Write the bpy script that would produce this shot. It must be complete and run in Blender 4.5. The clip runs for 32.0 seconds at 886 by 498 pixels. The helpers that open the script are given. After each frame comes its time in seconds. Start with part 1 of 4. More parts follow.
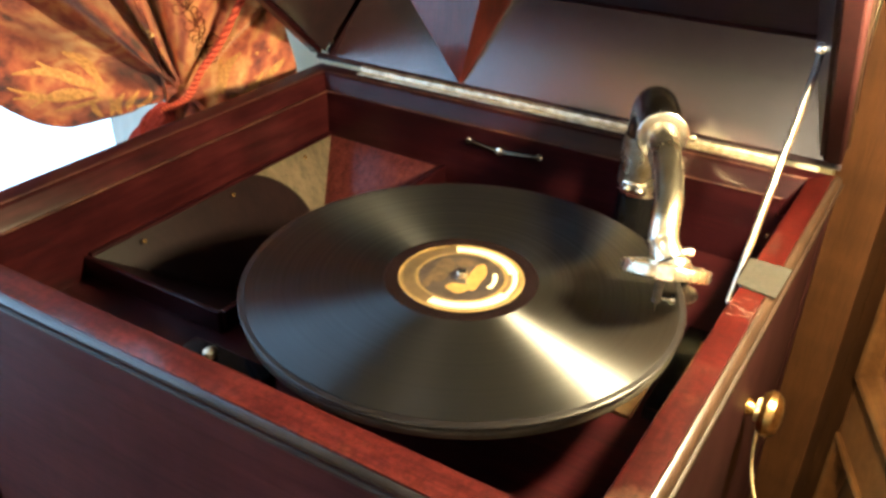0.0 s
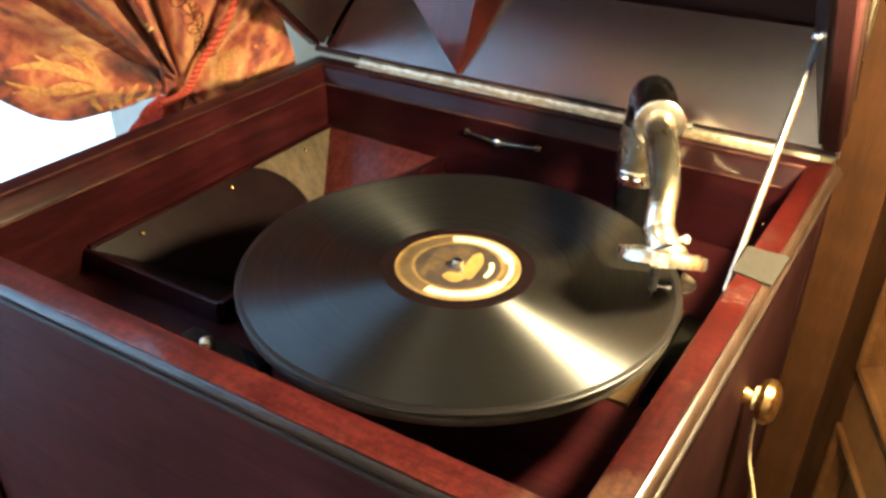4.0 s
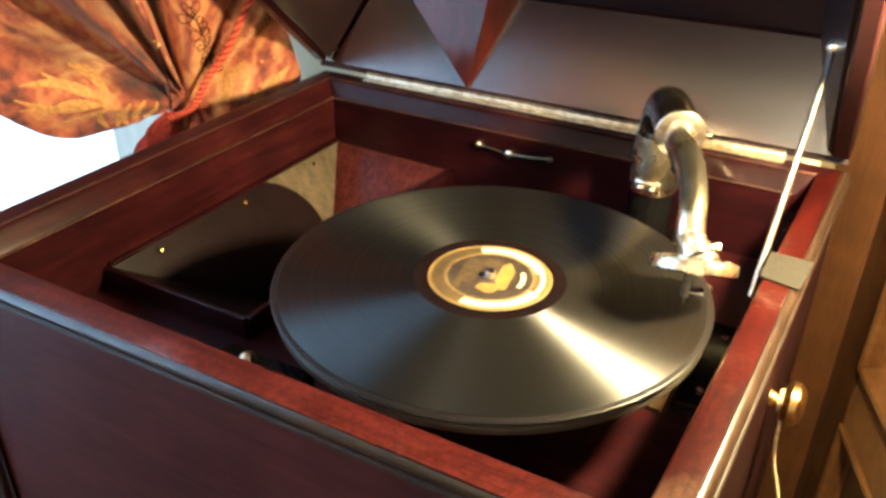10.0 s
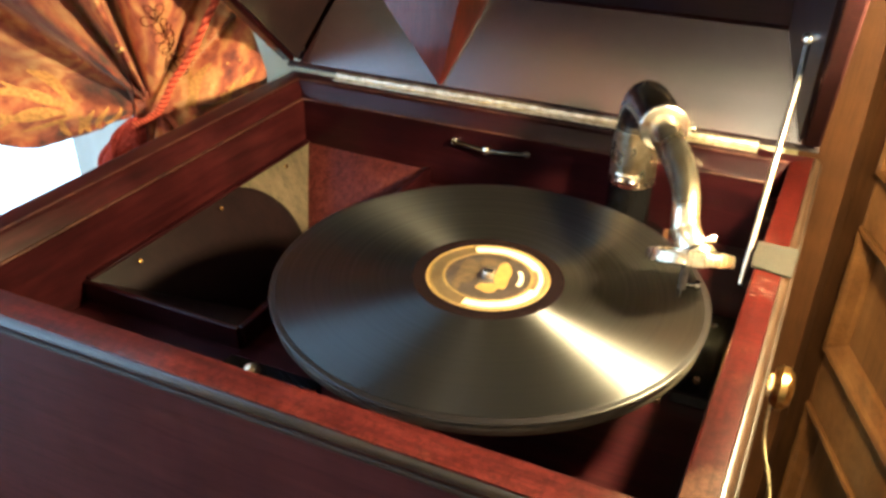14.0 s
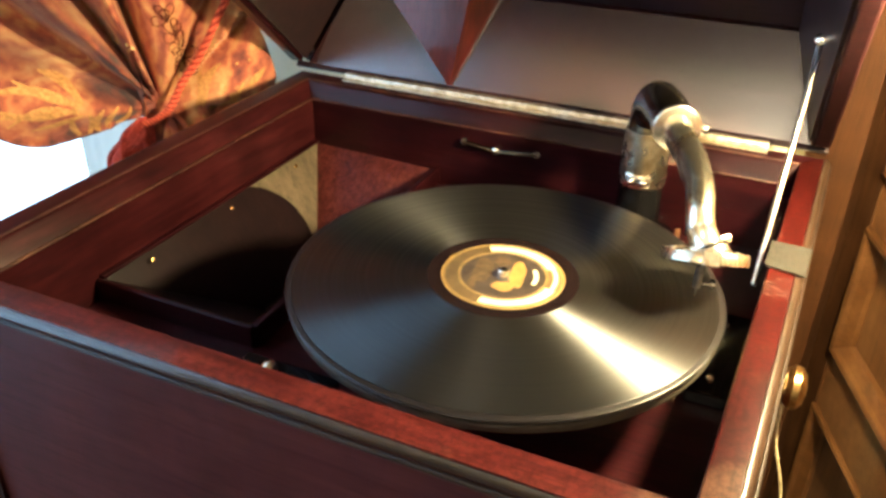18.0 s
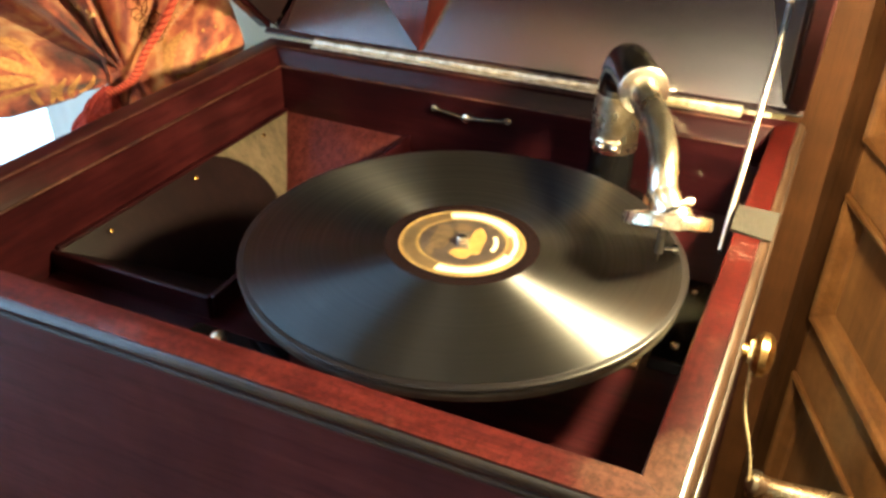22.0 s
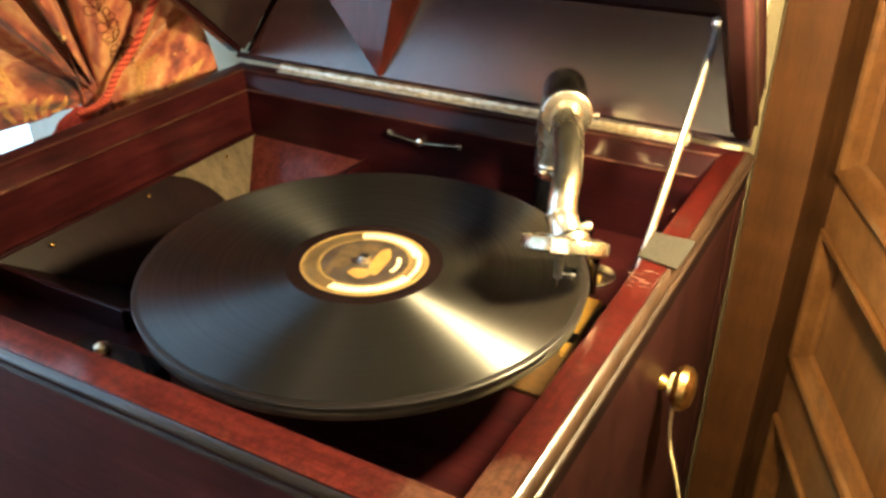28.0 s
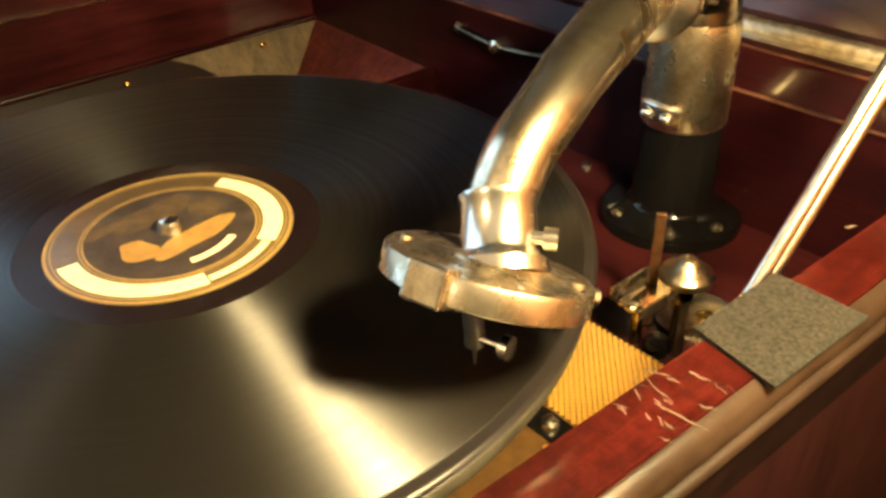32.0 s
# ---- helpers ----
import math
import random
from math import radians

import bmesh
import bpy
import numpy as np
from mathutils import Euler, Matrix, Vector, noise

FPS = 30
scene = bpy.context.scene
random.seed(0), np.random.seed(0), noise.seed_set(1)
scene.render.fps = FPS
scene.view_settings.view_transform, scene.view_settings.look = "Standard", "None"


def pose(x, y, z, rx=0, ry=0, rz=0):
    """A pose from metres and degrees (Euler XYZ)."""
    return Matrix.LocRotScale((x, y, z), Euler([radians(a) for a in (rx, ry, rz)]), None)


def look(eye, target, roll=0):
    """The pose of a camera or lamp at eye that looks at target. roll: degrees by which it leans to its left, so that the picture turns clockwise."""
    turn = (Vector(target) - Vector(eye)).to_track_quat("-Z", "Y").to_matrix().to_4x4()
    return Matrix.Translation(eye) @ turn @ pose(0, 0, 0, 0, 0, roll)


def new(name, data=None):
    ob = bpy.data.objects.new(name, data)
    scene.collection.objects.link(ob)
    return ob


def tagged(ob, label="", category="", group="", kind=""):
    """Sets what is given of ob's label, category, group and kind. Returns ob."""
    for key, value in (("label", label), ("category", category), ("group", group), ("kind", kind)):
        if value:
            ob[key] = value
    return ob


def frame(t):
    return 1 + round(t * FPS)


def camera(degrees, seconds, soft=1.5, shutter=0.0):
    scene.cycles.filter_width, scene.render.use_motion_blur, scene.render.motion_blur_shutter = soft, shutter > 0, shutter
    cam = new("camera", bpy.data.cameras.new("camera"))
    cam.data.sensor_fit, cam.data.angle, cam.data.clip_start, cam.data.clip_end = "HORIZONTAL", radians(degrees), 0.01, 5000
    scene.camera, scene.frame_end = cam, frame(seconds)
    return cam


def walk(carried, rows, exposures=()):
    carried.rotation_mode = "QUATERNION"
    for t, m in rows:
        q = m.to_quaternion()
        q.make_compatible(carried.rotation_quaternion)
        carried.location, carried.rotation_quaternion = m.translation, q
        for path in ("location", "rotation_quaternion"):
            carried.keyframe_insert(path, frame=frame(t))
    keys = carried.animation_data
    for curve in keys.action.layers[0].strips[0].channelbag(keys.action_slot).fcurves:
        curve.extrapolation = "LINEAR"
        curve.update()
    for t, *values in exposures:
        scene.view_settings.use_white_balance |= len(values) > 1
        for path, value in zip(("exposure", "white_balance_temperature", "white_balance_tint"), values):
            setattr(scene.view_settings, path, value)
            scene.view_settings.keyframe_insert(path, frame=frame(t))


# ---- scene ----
# the camera and its path: seconds, eye (m), yaw, pitch, roll (degrees)
cam = camera(56.7, 32.0, soft=3.1)
ROWS = [
    (0, 0.1936, -0.3518, 1.2414, 30.39, -29.97, 1.36),
    (0.5, 0.1979, -0.3507, 1.2413, 29.77, -29.94, 1.71),
    (1, 0.1997, -0.3522, 1.2406, 30.36, -30.20, 1.21),
    (1.5, 0.2018, -0.3536, 1.2403, 30.67, -30.20, 1.02),
    (2, 0.2015, -0.3543, 1.2414, 30.84, -30.27, 0.85),
    (2.5, 0.2021, -0.3536, 1.2398, 30.74, -30.18, 0.79),
    (3, 0.1996, -0.3520, 1.2388, 30.80, -30.22, 0.75),
    (3.5, 0.1987, -0.3513, 1.2380, 30.75, -30.24, 0.89),
    (5.5, 0.1990, -0.3525, 1.2392, 30.68, -30.24, 0.88),
    (6, 0.2000, -0.3522, 1.2379, 30.66, -30.20, 0.84),
    (6.5, 0.2004, -0.3526, 1.2362, 30.56, -30.18, 0.77),
    (7, 0.1996, -0.3535, 1.2364, 30.64, -30.23, 0.73),
    (7.5, 0.2000, -0.3556, 1.2366, 30.58, -30.23, 0.88),
    (8, 0.2004, -0.3541, 1.2357, 31.10, -28.30, 0.09),
    (8.5, 0.2000, -0.3538, 1.2344, 31.08, -28.60, 0.10),
    (9, 0.1980, -0.3551, 1.2348, 31.47, -28.65, 0.18),
    (9.5, 0.1929, -0.3604, 1.2377, 30.46, -28.59, 0.41),
    (10, 0.1717, -0.3720, 1.2404, 28.64, -29.43, 0.91),
    (10.5, 0.1513, -0.3835, 1.2471, 25.44, -30.01, 0.61),
    (11, 0.1487, -0.3871, 1.2421, 24.19, -29.80, 0.16),
    (11.5, 0.1420, -0.3865, 1.2422, 24.90, -29.90, 0.06),
    (12, 0.1391, -0.3865, 1.2421, 24.56, -30.15, 0.17),
    (12.5, 0.1403, -0.3851, 1.2448, 24.40, -29.60, 0.54),
    (13, 0.1435, -0.3824, 1.2414, 23.83, -30.05, 0.63),
    (13.5, 0.1423, -0.3827, 1.2440, 24.09, -29.84, 0.93),
    (15.5, 0.1431, -0.3838, 1.2430, 24.10, -30.08, 1.06),
    (16, 0.1409, -0.3886, 1.2403, 23.84, -29.08, -0.45),
    (16.5, 0.1374, -0.3855, 1.2444, 23.23, -28.80, 0.59),
    (17, 0.1333, -0.3850, 1.2422, 23.35, -29.52, 1.24),
    (17.5, 0.1322, -0.3890, 1.2431, 23.81, -29.63, 1.42),
    (18, 0.1340, -0.3893, 1.2427, 23.93, -29.71, 1.20),
    (18.5, 0.1347, -0.3855, 1.2404, 24.05, -30.14, 0.99),
    (19, 0.1395, -0.3852, 1.2395, 23.65, -30.24, 0.83),
    (19.5, 0.1579, -0.3793, 1.2346, 22.92, -30.61, 0.57),
    (20, 0.1594, -0.3769, 1.2339, 23.05, -31.22, 0.29),
    (20.5, 0.1580, -0.3767, 1.2330, 23.31, -31.64, 0.04),
    (21, 0.1572, -0.3778, 1.2331, 23.25, -31.54, -0.08),
    (21.5, 0.1573, -0.3751, 1.2330, 23.07, -31.60, 0.09),
    (22, 0.1518, -0.3725, 1.2328, 23.72, -31.44, 0.87),
    (22.5, 0.1593, -0.3800, 1.2418, 27.04, -32.09, 1.71),
    (23, 0.1814, -0.3817, 1.2427, 28.23, -30.93, 0.89),
    (23.5, 0.1867, -0.3801, 1.2422, 28.42, -30.64, 1.70),
    (24, 0.1830, -0.3784, 1.2399, 29.40, -30.65, 1.83),
    (24.5, 0.1800, -0.3777, 1.2379, 29.66, -31.06, 1.97),
    (26.5, 0.1817, -0.3745, 1.2384, 28.90, -30.70, 2.10),
    (27, 0.1932, -0.3707, 1.2370, 27.73, -30.69, 1.58),
    (27.5, 0.1996, -0.3658, 1.2376, 26.06, -30.44, 0.77),
    (28, 0.2279, -0.3348, 1.2245, 27.97, -29.10, 0.27),
    (28.5, 0.2610, -0.2549, 1.1977, 35.56, -29.47, 1.37),
    (29, 0.2755, -0.1787, 1.1709, 39.90, -30.23, -1.30),
    (29.5, 0.2642, -0.1268, 1.1520, 43.98, -31.51, -1.14),
    (30, 0.2461, -0.0908, 1.1261, 47.23, -33.49, -2.61),
    (30.5, 0.2334, -0.0734, 1.1159, 48.10, -33.14, -2.80),
    (31, 0.2204, -0.0675, 1.1150, 49.26, -33.76, -2.32),
    (31.5, 0.2131, -0.0698, 1.1188, 50.28, -33.75, -2.00),
    (32, 0.2130, -0.0713, 1.1211, 50.31, -33.61, -2.13),
]


def view(x, y, z, yaw, pitch, roll):
    return pose(x, y, z, 0, 0, yaw) @ pose(0, 0, 0, 90 + pitch, 0, 0) @ pose(0, 0, 0, 0, 0, roll)


walk(cam, [(t, view(*row)) for t, *row in ROWS], exposures=[(0.0, 0.8, 5800, 10), (9.0, 0.8, 5900, 10), (10.5, 0.95, 6000, 10), (22.0, 0.95, 5900, 10), (23.5, 0.85, 6100, 10), (27.3, 0.65, 6300, 10), (29.0, 0.66, 6500, 10), (30.0, 0.46, 6800, 10), (31.0, 0.1, 6900, 10), (32.0, -0.06, 6900, 10)])

# ---- light: a bright window on the left, a warm lamp on the right above the cupboard ----
world = bpy.data.worlds.new("sky")
scene.world = world
world.use_nodes = True
wn = world.node_tree.nodes
sky = wn.new("ShaderNodeTexSky")
sky.sky_type, sky.sun_disc = "NISHITA", False
sky.sun_elevation, sky.sun_rotation = radians(35), radians(60)
wn["Background"].inputs["Strength"].default_value = 0.12
world.node_tree.links.new(sky.outputs[0], wn["Background"].inputs["Color"])

lamp = new("warm_lamp", bpy.data.lights.new("warm_lamp", "POINT"))
lamp.data.shadow_soft_size, lamp.data.energy, lamp.data.color = 0.020, 23.0, (1.0, 0.77, 0.37)
lamp.location = (0.232, 0.052, 1.173)

daylight = new("window_daylight", bpy.data.lights.new("window_daylight", "AREA"))
daylight.data.shape, daylight.data.size, daylight.data.size_y = "RECTANGLE", 0.95, 1.1
daylight.data.energy, daylight.data.color = 0.5, (0.60, 0.80, 1.0)
daylight.matrix_world = look((-0.70, -0.42, 1.42), (0.4, -0.42, 1.30))

# unseen fill lamp behind the camera, added to brighten the lid and curtain
fill_lamp = new("unseen_fill_lamp", bpy.data.lights.new("unseen_fill_lamp", "POINT"))
fill_lamp.data.shadow_soft_size, fill_lamp.data.energy, fill_lamp.data.color = 0.25, 24.0, (1.0, 0.80, 0.55)
fill_lamp.location = (0.15, -1.95, 2.12)


# ---- materials ----
def mat(name):
    m = bpy.data.materials.new(name)
    m.use_nodes = True
    nt = m.node_tree
    return m, nt, nt.nodes, nt.nodes["Principled BSDF"]


def ramp(nt, fac, stops):
    r = nt.nodes.new("ShaderNodeValToRGB")
    el = r.color_ramp.elements
    while len(el) < len(stops):
        el.new(0.5)
    for e, (p, c) in zip(el, stops):
        e.position, e.color = p, (*c, 1)
    nt.links.new(fac, r.inputs[0])
    return r.outputs[0]


def coords(nt, scale=(1, 1, 1), turn=(0, 0, 0)):
    tc, mp = nt.nodes.new("ShaderNodeTexCoord"), nt.nodes.new("ShaderNodeMapping")
    mp.inputs["Scale"].default_value, mp.inputs["Rotation"].default_value = scale, turn
    nt.links.new(tc.outputs["Object"], mp.inputs[0])
    return mp.outputs[0]


def noise_tex(nt, vec, scale, detail=4, rough=0.55):
    n = nt.nodes.new("ShaderNodeTexNoise")
    n.inputs["Scale"].default_value, n.inputs["Detail"].default_value, n.inputs["Roughness"].default_value = scale, detail, rough
    nt.links.new(vec, n.inputs["Vector"])
    return n.outputs[0]


def bump(nt, bsdf, height, strength, dist):
    b = nt.nodes.new("ShaderNodeBump")
    b.inputs["Strength"].default_value, b.inputs["Distance"].default_value = strength, dist
    nt.links.new(height, b.inputs["Height"])
    nt.links.new(b.outputs[0], bsdf.inputs["Normal"])


def varied_rough(nt, bsdf, fac, lo, hi):
    m = nt.nodes.new("ShaderNodeMapRange")
    m.inputs["To Min"].default_value, m.inputs["To Max"].default_value = lo, hi
    nt.links.new(fac, m.inputs[0])
    nt.links.new(m.outputs[0], bsdf.inputs["Roughness"])


def wood(name, dark, mid, light, along="x", rough=(0.22, 0.42), coat=0.5, grain=1.0, wear=0.0, spec=0.22, coat_rough=0.12, corner=None):
    """Polished wood, the grain drawn out along one axis."""
    m, nt, nodes, b = mat(name)
    k = {"x": (6, 60, 60), "y": (60, 6, 60), "z": (60, 60, 6)}[along]
    v = coords(nt, tuple(a * grain for a in k))
    g = noise_tex(nt, v, 1.0, 6, 0.65)
    big = noise_tex(nt, coords(nt), 9.0, 3)
    fine = noise_tex(nt, coords(nt, tuple(a * 5 * grain for a in k)), 1.0, 3)
    mix = nt.nodes.new("ShaderNodeMath")
    mix.operation = "MULTIPLY_ADD"
    nt.links.new(g, mix.inputs[0])
    half = nt.nodes.new("ShaderNodeMath")
    half.operation, half.inputs[1].default_value = "MULTIPLY", 0.25
    nt.links.new(big, half.inputs[0])
    speck = noise_tex(nt, coords(nt, tuple(a * 2.2 * grain for a in k)), 1.6, 5, 0.7)
    third = nt.nodes.new("ShaderNodeMath")
    third.operation, third.inputs[1].default_value = "MULTIPLY_ADD", 0.30
    nt.links.new(speck, third.inputs[0])
    nt.links.new(half.outputs[0], third.inputs[2])
    mix.inputs[1].default_value = 0.45
    nt.links.new(third.outputs[0], mix.inputs[2])
    col = ramp(nt, mix.outputs[0], [(0.36, dark), (0.50, mid), (0.66, light)])
    if wear:
        w = noise_tex(nt, coords(nt), 38.0, 6, 0.7)
        mask = ramp(nt, w, [(0.60, (0, 0, 0)), (0.72, (wear, wear, wear))])
        mx = nt.nodes.new("ShaderNodeMix")
        mx.data_type = "RGBA"
        mx.inputs["B"].default_value = (0.42, 0.24, 0.13, 1)
        nt.links.new(mask, mx.inputs["Factor"])
        nt.links.new(col, mx.inputs["A"])
        col = mx.outputs["Result"]
    if corner:
        far, sub, rub = nt.nodes.new("ShaderNodeVectorMath"), nt.nodes.new("ShaderNodeMath"), nt.nodes.new("ShaderNodeMix")
        far.operation, far.inputs[1].default_value = "DISTANCE", corner
        nt.links.new(coords(nt), far.inputs[0])
        sub.operation, sub.inputs[1].default_value = "MULTIPLY_ADD", -0.075
        nt.links.new(noise_tex(nt, coords(nt), 60.0, 8, 0.8), sub.inputs[0])
        nt.links.new(far.outputs["Value"], sub.inputs[2])
        rub.data_type = "RGBA"
        rub.inputs["B"].default_value = (0.115, 0.068, 0.040, 1)
        nt.links.new(ramp(nt, sub.outputs[0], [(0.0, (0.42, 0.42, 0.42)), (0.014, (0, 0, 0))]), rub.inputs["Factor"])
        nt.links.new(col, rub.inputs["A"])
        col = rub.outputs["Result"]
        mottle, speck_mix = noise_tex(nt, coords(nt), 210.0, 7, 0.75), nt.nodes.new("ShaderNodeMix")
        speck_mix.data_type, speck_mix.blend_type = "RGBA", "MULTIPLY"
        speck_mix.inputs["Factor"].default_value = 1.0
        nt.links.new(col, speck_mix.inputs["A"])
        nt.links.new(ramp(nt, mottle, [(0.40, (0.42, 0.40, 0.42)), (0.58, (1, 1, 1))]), speck_mix.inputs["B"])
        col = speck_mix.outputs["Result"]
    figure = noise_tex(nt, coords(nt, tuple({6: 22, 60: 5}[a] for a in k)), 1.0, 3, 0.6)
    pores = noise_tex(nt, coords(nt, tuple({6: 30, 60: 520}[a] for a in k)), 1.0, 2, 0.5)
    for fac, lo, hi, low in ((figure, 0.34, 0.62, 0.70), (pores, 0.34, 0.46, 0.74)):
        shade = nt.nodes.new("ShaderNodeMix")
        shade.data_type, shade.blend_type = "RGBA", "MULTIPLY"
        shade.inputs["Factor"].default_value = 1.0
        nt.links.new(col, shade.inputs["A"])
        nt.links.new(ramp(nt, fac, [(lo, (low, low, low)), (hi, (1, 1, 1))]), shade.inputs["B"])
        col = shade.outputs["Result"]
    nt.links.new(col, b.inputs["Base Color"])
    smudge = noise_tex(nt, coords(nt), 26.0, 6, 0.7)
    varied_rough(nt, b, smudge, *rough)
    b.inputs["Coat Weight"].default_value, b.inputs["Coat Roughness"].default_value = coat, coat_rough
    bump(nt, b, fine, 0.12, 0.0006)
    b.inputs["Specular IOR Level"].default_value = spec
    return m


def metal(name, color, rough=(0.12, 0.3), tarnish=None, scale=70, metallic=1.0):
    m, nt, nodes, b = mat(name)
    b.inputs["Metallic"].default_value = metallic
    v = coords(nt)
    n = noise_tex(nt, v, scale, 5, 0.6)
    col = ramp(nt, n, [(0.38, tarnish or tuple(c * 0.6 for c in color)), (0.58, color)])
    nt.links.new(col, b.inputs["Base Color"])
    varied_rough(nt, b, n, rough[1], rough[0])
    bump(nt, b, noise_tex(nt, v, scale * 6, 3), 0.05, 0.0003)
    return m


def plain(name, color, rough=0.5, spec=0.5, scale=40, vary=0.25, relief=0.1, coat=0.0):
    m, nt, nodes, b = mat(name)
    v = coords(nt)
    n = noise_tex(nt, v, scale, 5, 0.6)
    lo, hi = tuple(c * (1 - vary) for c in color), tuple(min(1, c * (1 + vary)) for c in color)
    nt.links.new(ramp(nt, n, [(0.35, lo), (0.65, hi)]), b.inputs["Base Color"])
    b.inputs["Roughness"].default_value, b.inputs["Specular IOR Level"].default_value = rough, spec
    b.inputs["Coat Weight"].default_value = coat
    bump(nt, b, noise_tex(nt, v, scale * 5, 3), relief, 0.0008)
    return m


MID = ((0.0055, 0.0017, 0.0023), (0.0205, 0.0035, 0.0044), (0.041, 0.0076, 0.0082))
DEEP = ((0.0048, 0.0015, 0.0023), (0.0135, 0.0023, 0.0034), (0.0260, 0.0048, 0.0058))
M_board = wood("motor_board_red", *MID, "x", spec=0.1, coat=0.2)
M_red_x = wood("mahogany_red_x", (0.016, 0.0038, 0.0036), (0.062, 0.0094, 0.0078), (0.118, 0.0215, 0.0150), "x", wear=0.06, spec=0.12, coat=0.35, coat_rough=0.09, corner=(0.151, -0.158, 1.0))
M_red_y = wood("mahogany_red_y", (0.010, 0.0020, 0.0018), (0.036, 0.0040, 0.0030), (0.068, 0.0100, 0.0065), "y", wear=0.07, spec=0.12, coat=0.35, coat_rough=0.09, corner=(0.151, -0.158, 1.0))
# glossless shaded copy of the mahogany; the right side's dimness is in its colour
M_side = wood("mahogany_dull_shaded_side", (0.0105, 0.0030, 0.0032), (0.0175, 0.0052, 0.0054), (0.0255, 0.0080, 0.0078), "z", rough=(0.45, 0.58), coat=0.0, spec=0.06)
# the left side's mahogany, darkened in colour for its weaker light
M_mid_y = wood("mahogany_half_shaded_y", *MID, "y", coat=0.22, spec=0.08, coat_rough=0.08)
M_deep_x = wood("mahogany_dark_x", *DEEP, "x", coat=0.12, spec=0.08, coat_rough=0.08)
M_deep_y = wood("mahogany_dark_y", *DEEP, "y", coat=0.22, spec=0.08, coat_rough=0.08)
M_front = wood("mahogany_dull_front", (0.034, 0.0100, 0.0115), (0.050, 0.0140, 0.0150), (0.066, 0.0195, 0.0195), "x", rough=(0.50, 0.65), coat=0.0, spec=0.05)
M_lidtop = wood("lid_top_dark", (0.008, 0.005, 0.007), (0.018, 0.008, 0.010), (0.034, 0.014, 0.014), "x", rough=(0.3, 0.4), coat=0.3)
M_red_z = wood("mahogany_red_z", (0.026, 0.0036, 0.0032), (0.070, 0.0092, 0.0066), (0.112, 0.0185, 0.0125), "z")
M_sheen = wood("mahogany_dark_sheen", (0.019, 0.0056, 0.0066), (0.031, 0.0094, 0.0108), (0.047, 0.0158, 0.0168), "x", rough=(0.20, 0.27), coat=0.55, spec=0.8, coat_rough=0.18)
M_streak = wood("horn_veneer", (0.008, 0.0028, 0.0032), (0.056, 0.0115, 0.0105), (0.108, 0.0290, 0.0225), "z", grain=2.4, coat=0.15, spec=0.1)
# near-black horn boards: the shade inside the horn is put into their colour
M_horn = wood("shaded_horn_board", (0.0032, 0.0015, 0.0022), (0.0068, 0.0029, 0.0037), (0.0125, 0.0050, 0.0054), "z", rough=(0.34, 0.44), coat=0.0, grain=0.8, spec=0.12)
M_tan = wood("tan_lit_corner", (0.022, 0.016, 0.011), (0.086, 0.064, 0.041), (0.155, 0.117, 0.076), "z", rough=(0.30, 0.42), coat=0.1, grain=0.7, spec=0.3)
M_bead = plain("worn_bead_varnish", (0.016, 0.0092, 0.0060), 0.34, 0.35, 60, 0.5, 0.03, 0.4)
M_fillet = plain("worn_fillet_varnish", (0.013, 0.0068, 0.004), 0.55, 0.18, 60, 0.4, 0.04, 0.1)
M_worn_lit = plain("rubbed_lit_edge", (0.050, 0.021, 0.012), 0.4, 0.4, 60, 0.9, 0.05)
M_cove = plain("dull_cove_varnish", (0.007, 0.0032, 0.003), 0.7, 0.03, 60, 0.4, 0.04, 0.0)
M_oak_z = wood("brown_cupboard_wood_z", (0.032, 0.012, 0.0045), (0.064, 0.0255, 0.009), (0.105, 0.046, 0.017), "z", rough=(0.55, 0.65), coat=0.0, grain=0.6, spec=0.1)
OAK = ((0.074, 0.029, 0.0095), (0.148, 0.063, 0.020), (0.225, 0.106, 0.036))
M_post = wood("varnished_post", (0.036, 0.0130, 0.0041), (0.058, 0.0220, 0.0068), (0.082, 0.0325, 0.0108), "z", rough=(0.45, 0.6), coat=0.05, grain=0.5)
M_oak_r = wood("varnished_rail", *OAK, "x", rough=(0.3, 0.45), coat=0.3, grain=0.5)
M_oak_p = wood("varnished_panel", *OAK, "z", rough=(0.3, 0.45), coat=0.3, grain=0.4)
M_oak_l = wood("varnished_moulding", (0.045, 0.017, 0.0055), (0.090, 0.037, 0.011), (0.135, 0.063, 0.021), "y", rough=(0.28, 0.4), coat=0.4, grain=0.5)
M_trim = plain("grey_cream_paint", (0.12, 0.10, 0.06), 0.7, 0.2, 30, 0.12)
M_tassel = plain("dark_red_tassel", (0.34, 0.045, 0.03), 0.85, 0.2, 300, 0.3, 0.4)
M_nickel = metal("nickel_plate", (0.76, 0.68, 0.52), (0.20, 0.36), (0.42, 0.33, 0.21))
M_hinge = metal("worn_nickel_hinge", (0.80, 0.74, 0.62), (0.34, 0.48), (0.50, 0.42, 0.30), 150)
M_tube = metal("polished_nickel_tube", (0.86, 0.76, 0.58), (0.18, 0.34), (0.30, 0.22, 0.13), 55)
M_satin = metal("satin_nickel", (0.80, 0.70, 0.54), (0.20, 0.34), (0.46, 0.36, 0.24), 130)
M_elbow = metal("tarnished_nickel", (0.22, 0.18, 0.13), (0.18, 0.3), (0.07, 0.05, 0.035), 60)
M_plate = metal("gilt_plate", (0.30, 0.165, 0.022), (0.36, 0.5), (0.20, 0.105, 0.013), 200, 0.0)
M_gilt_dark = plain("dull_gilt_ground", (0.040, 0.019, 0.0035), 0.5, 0.3, 200, 0.3)
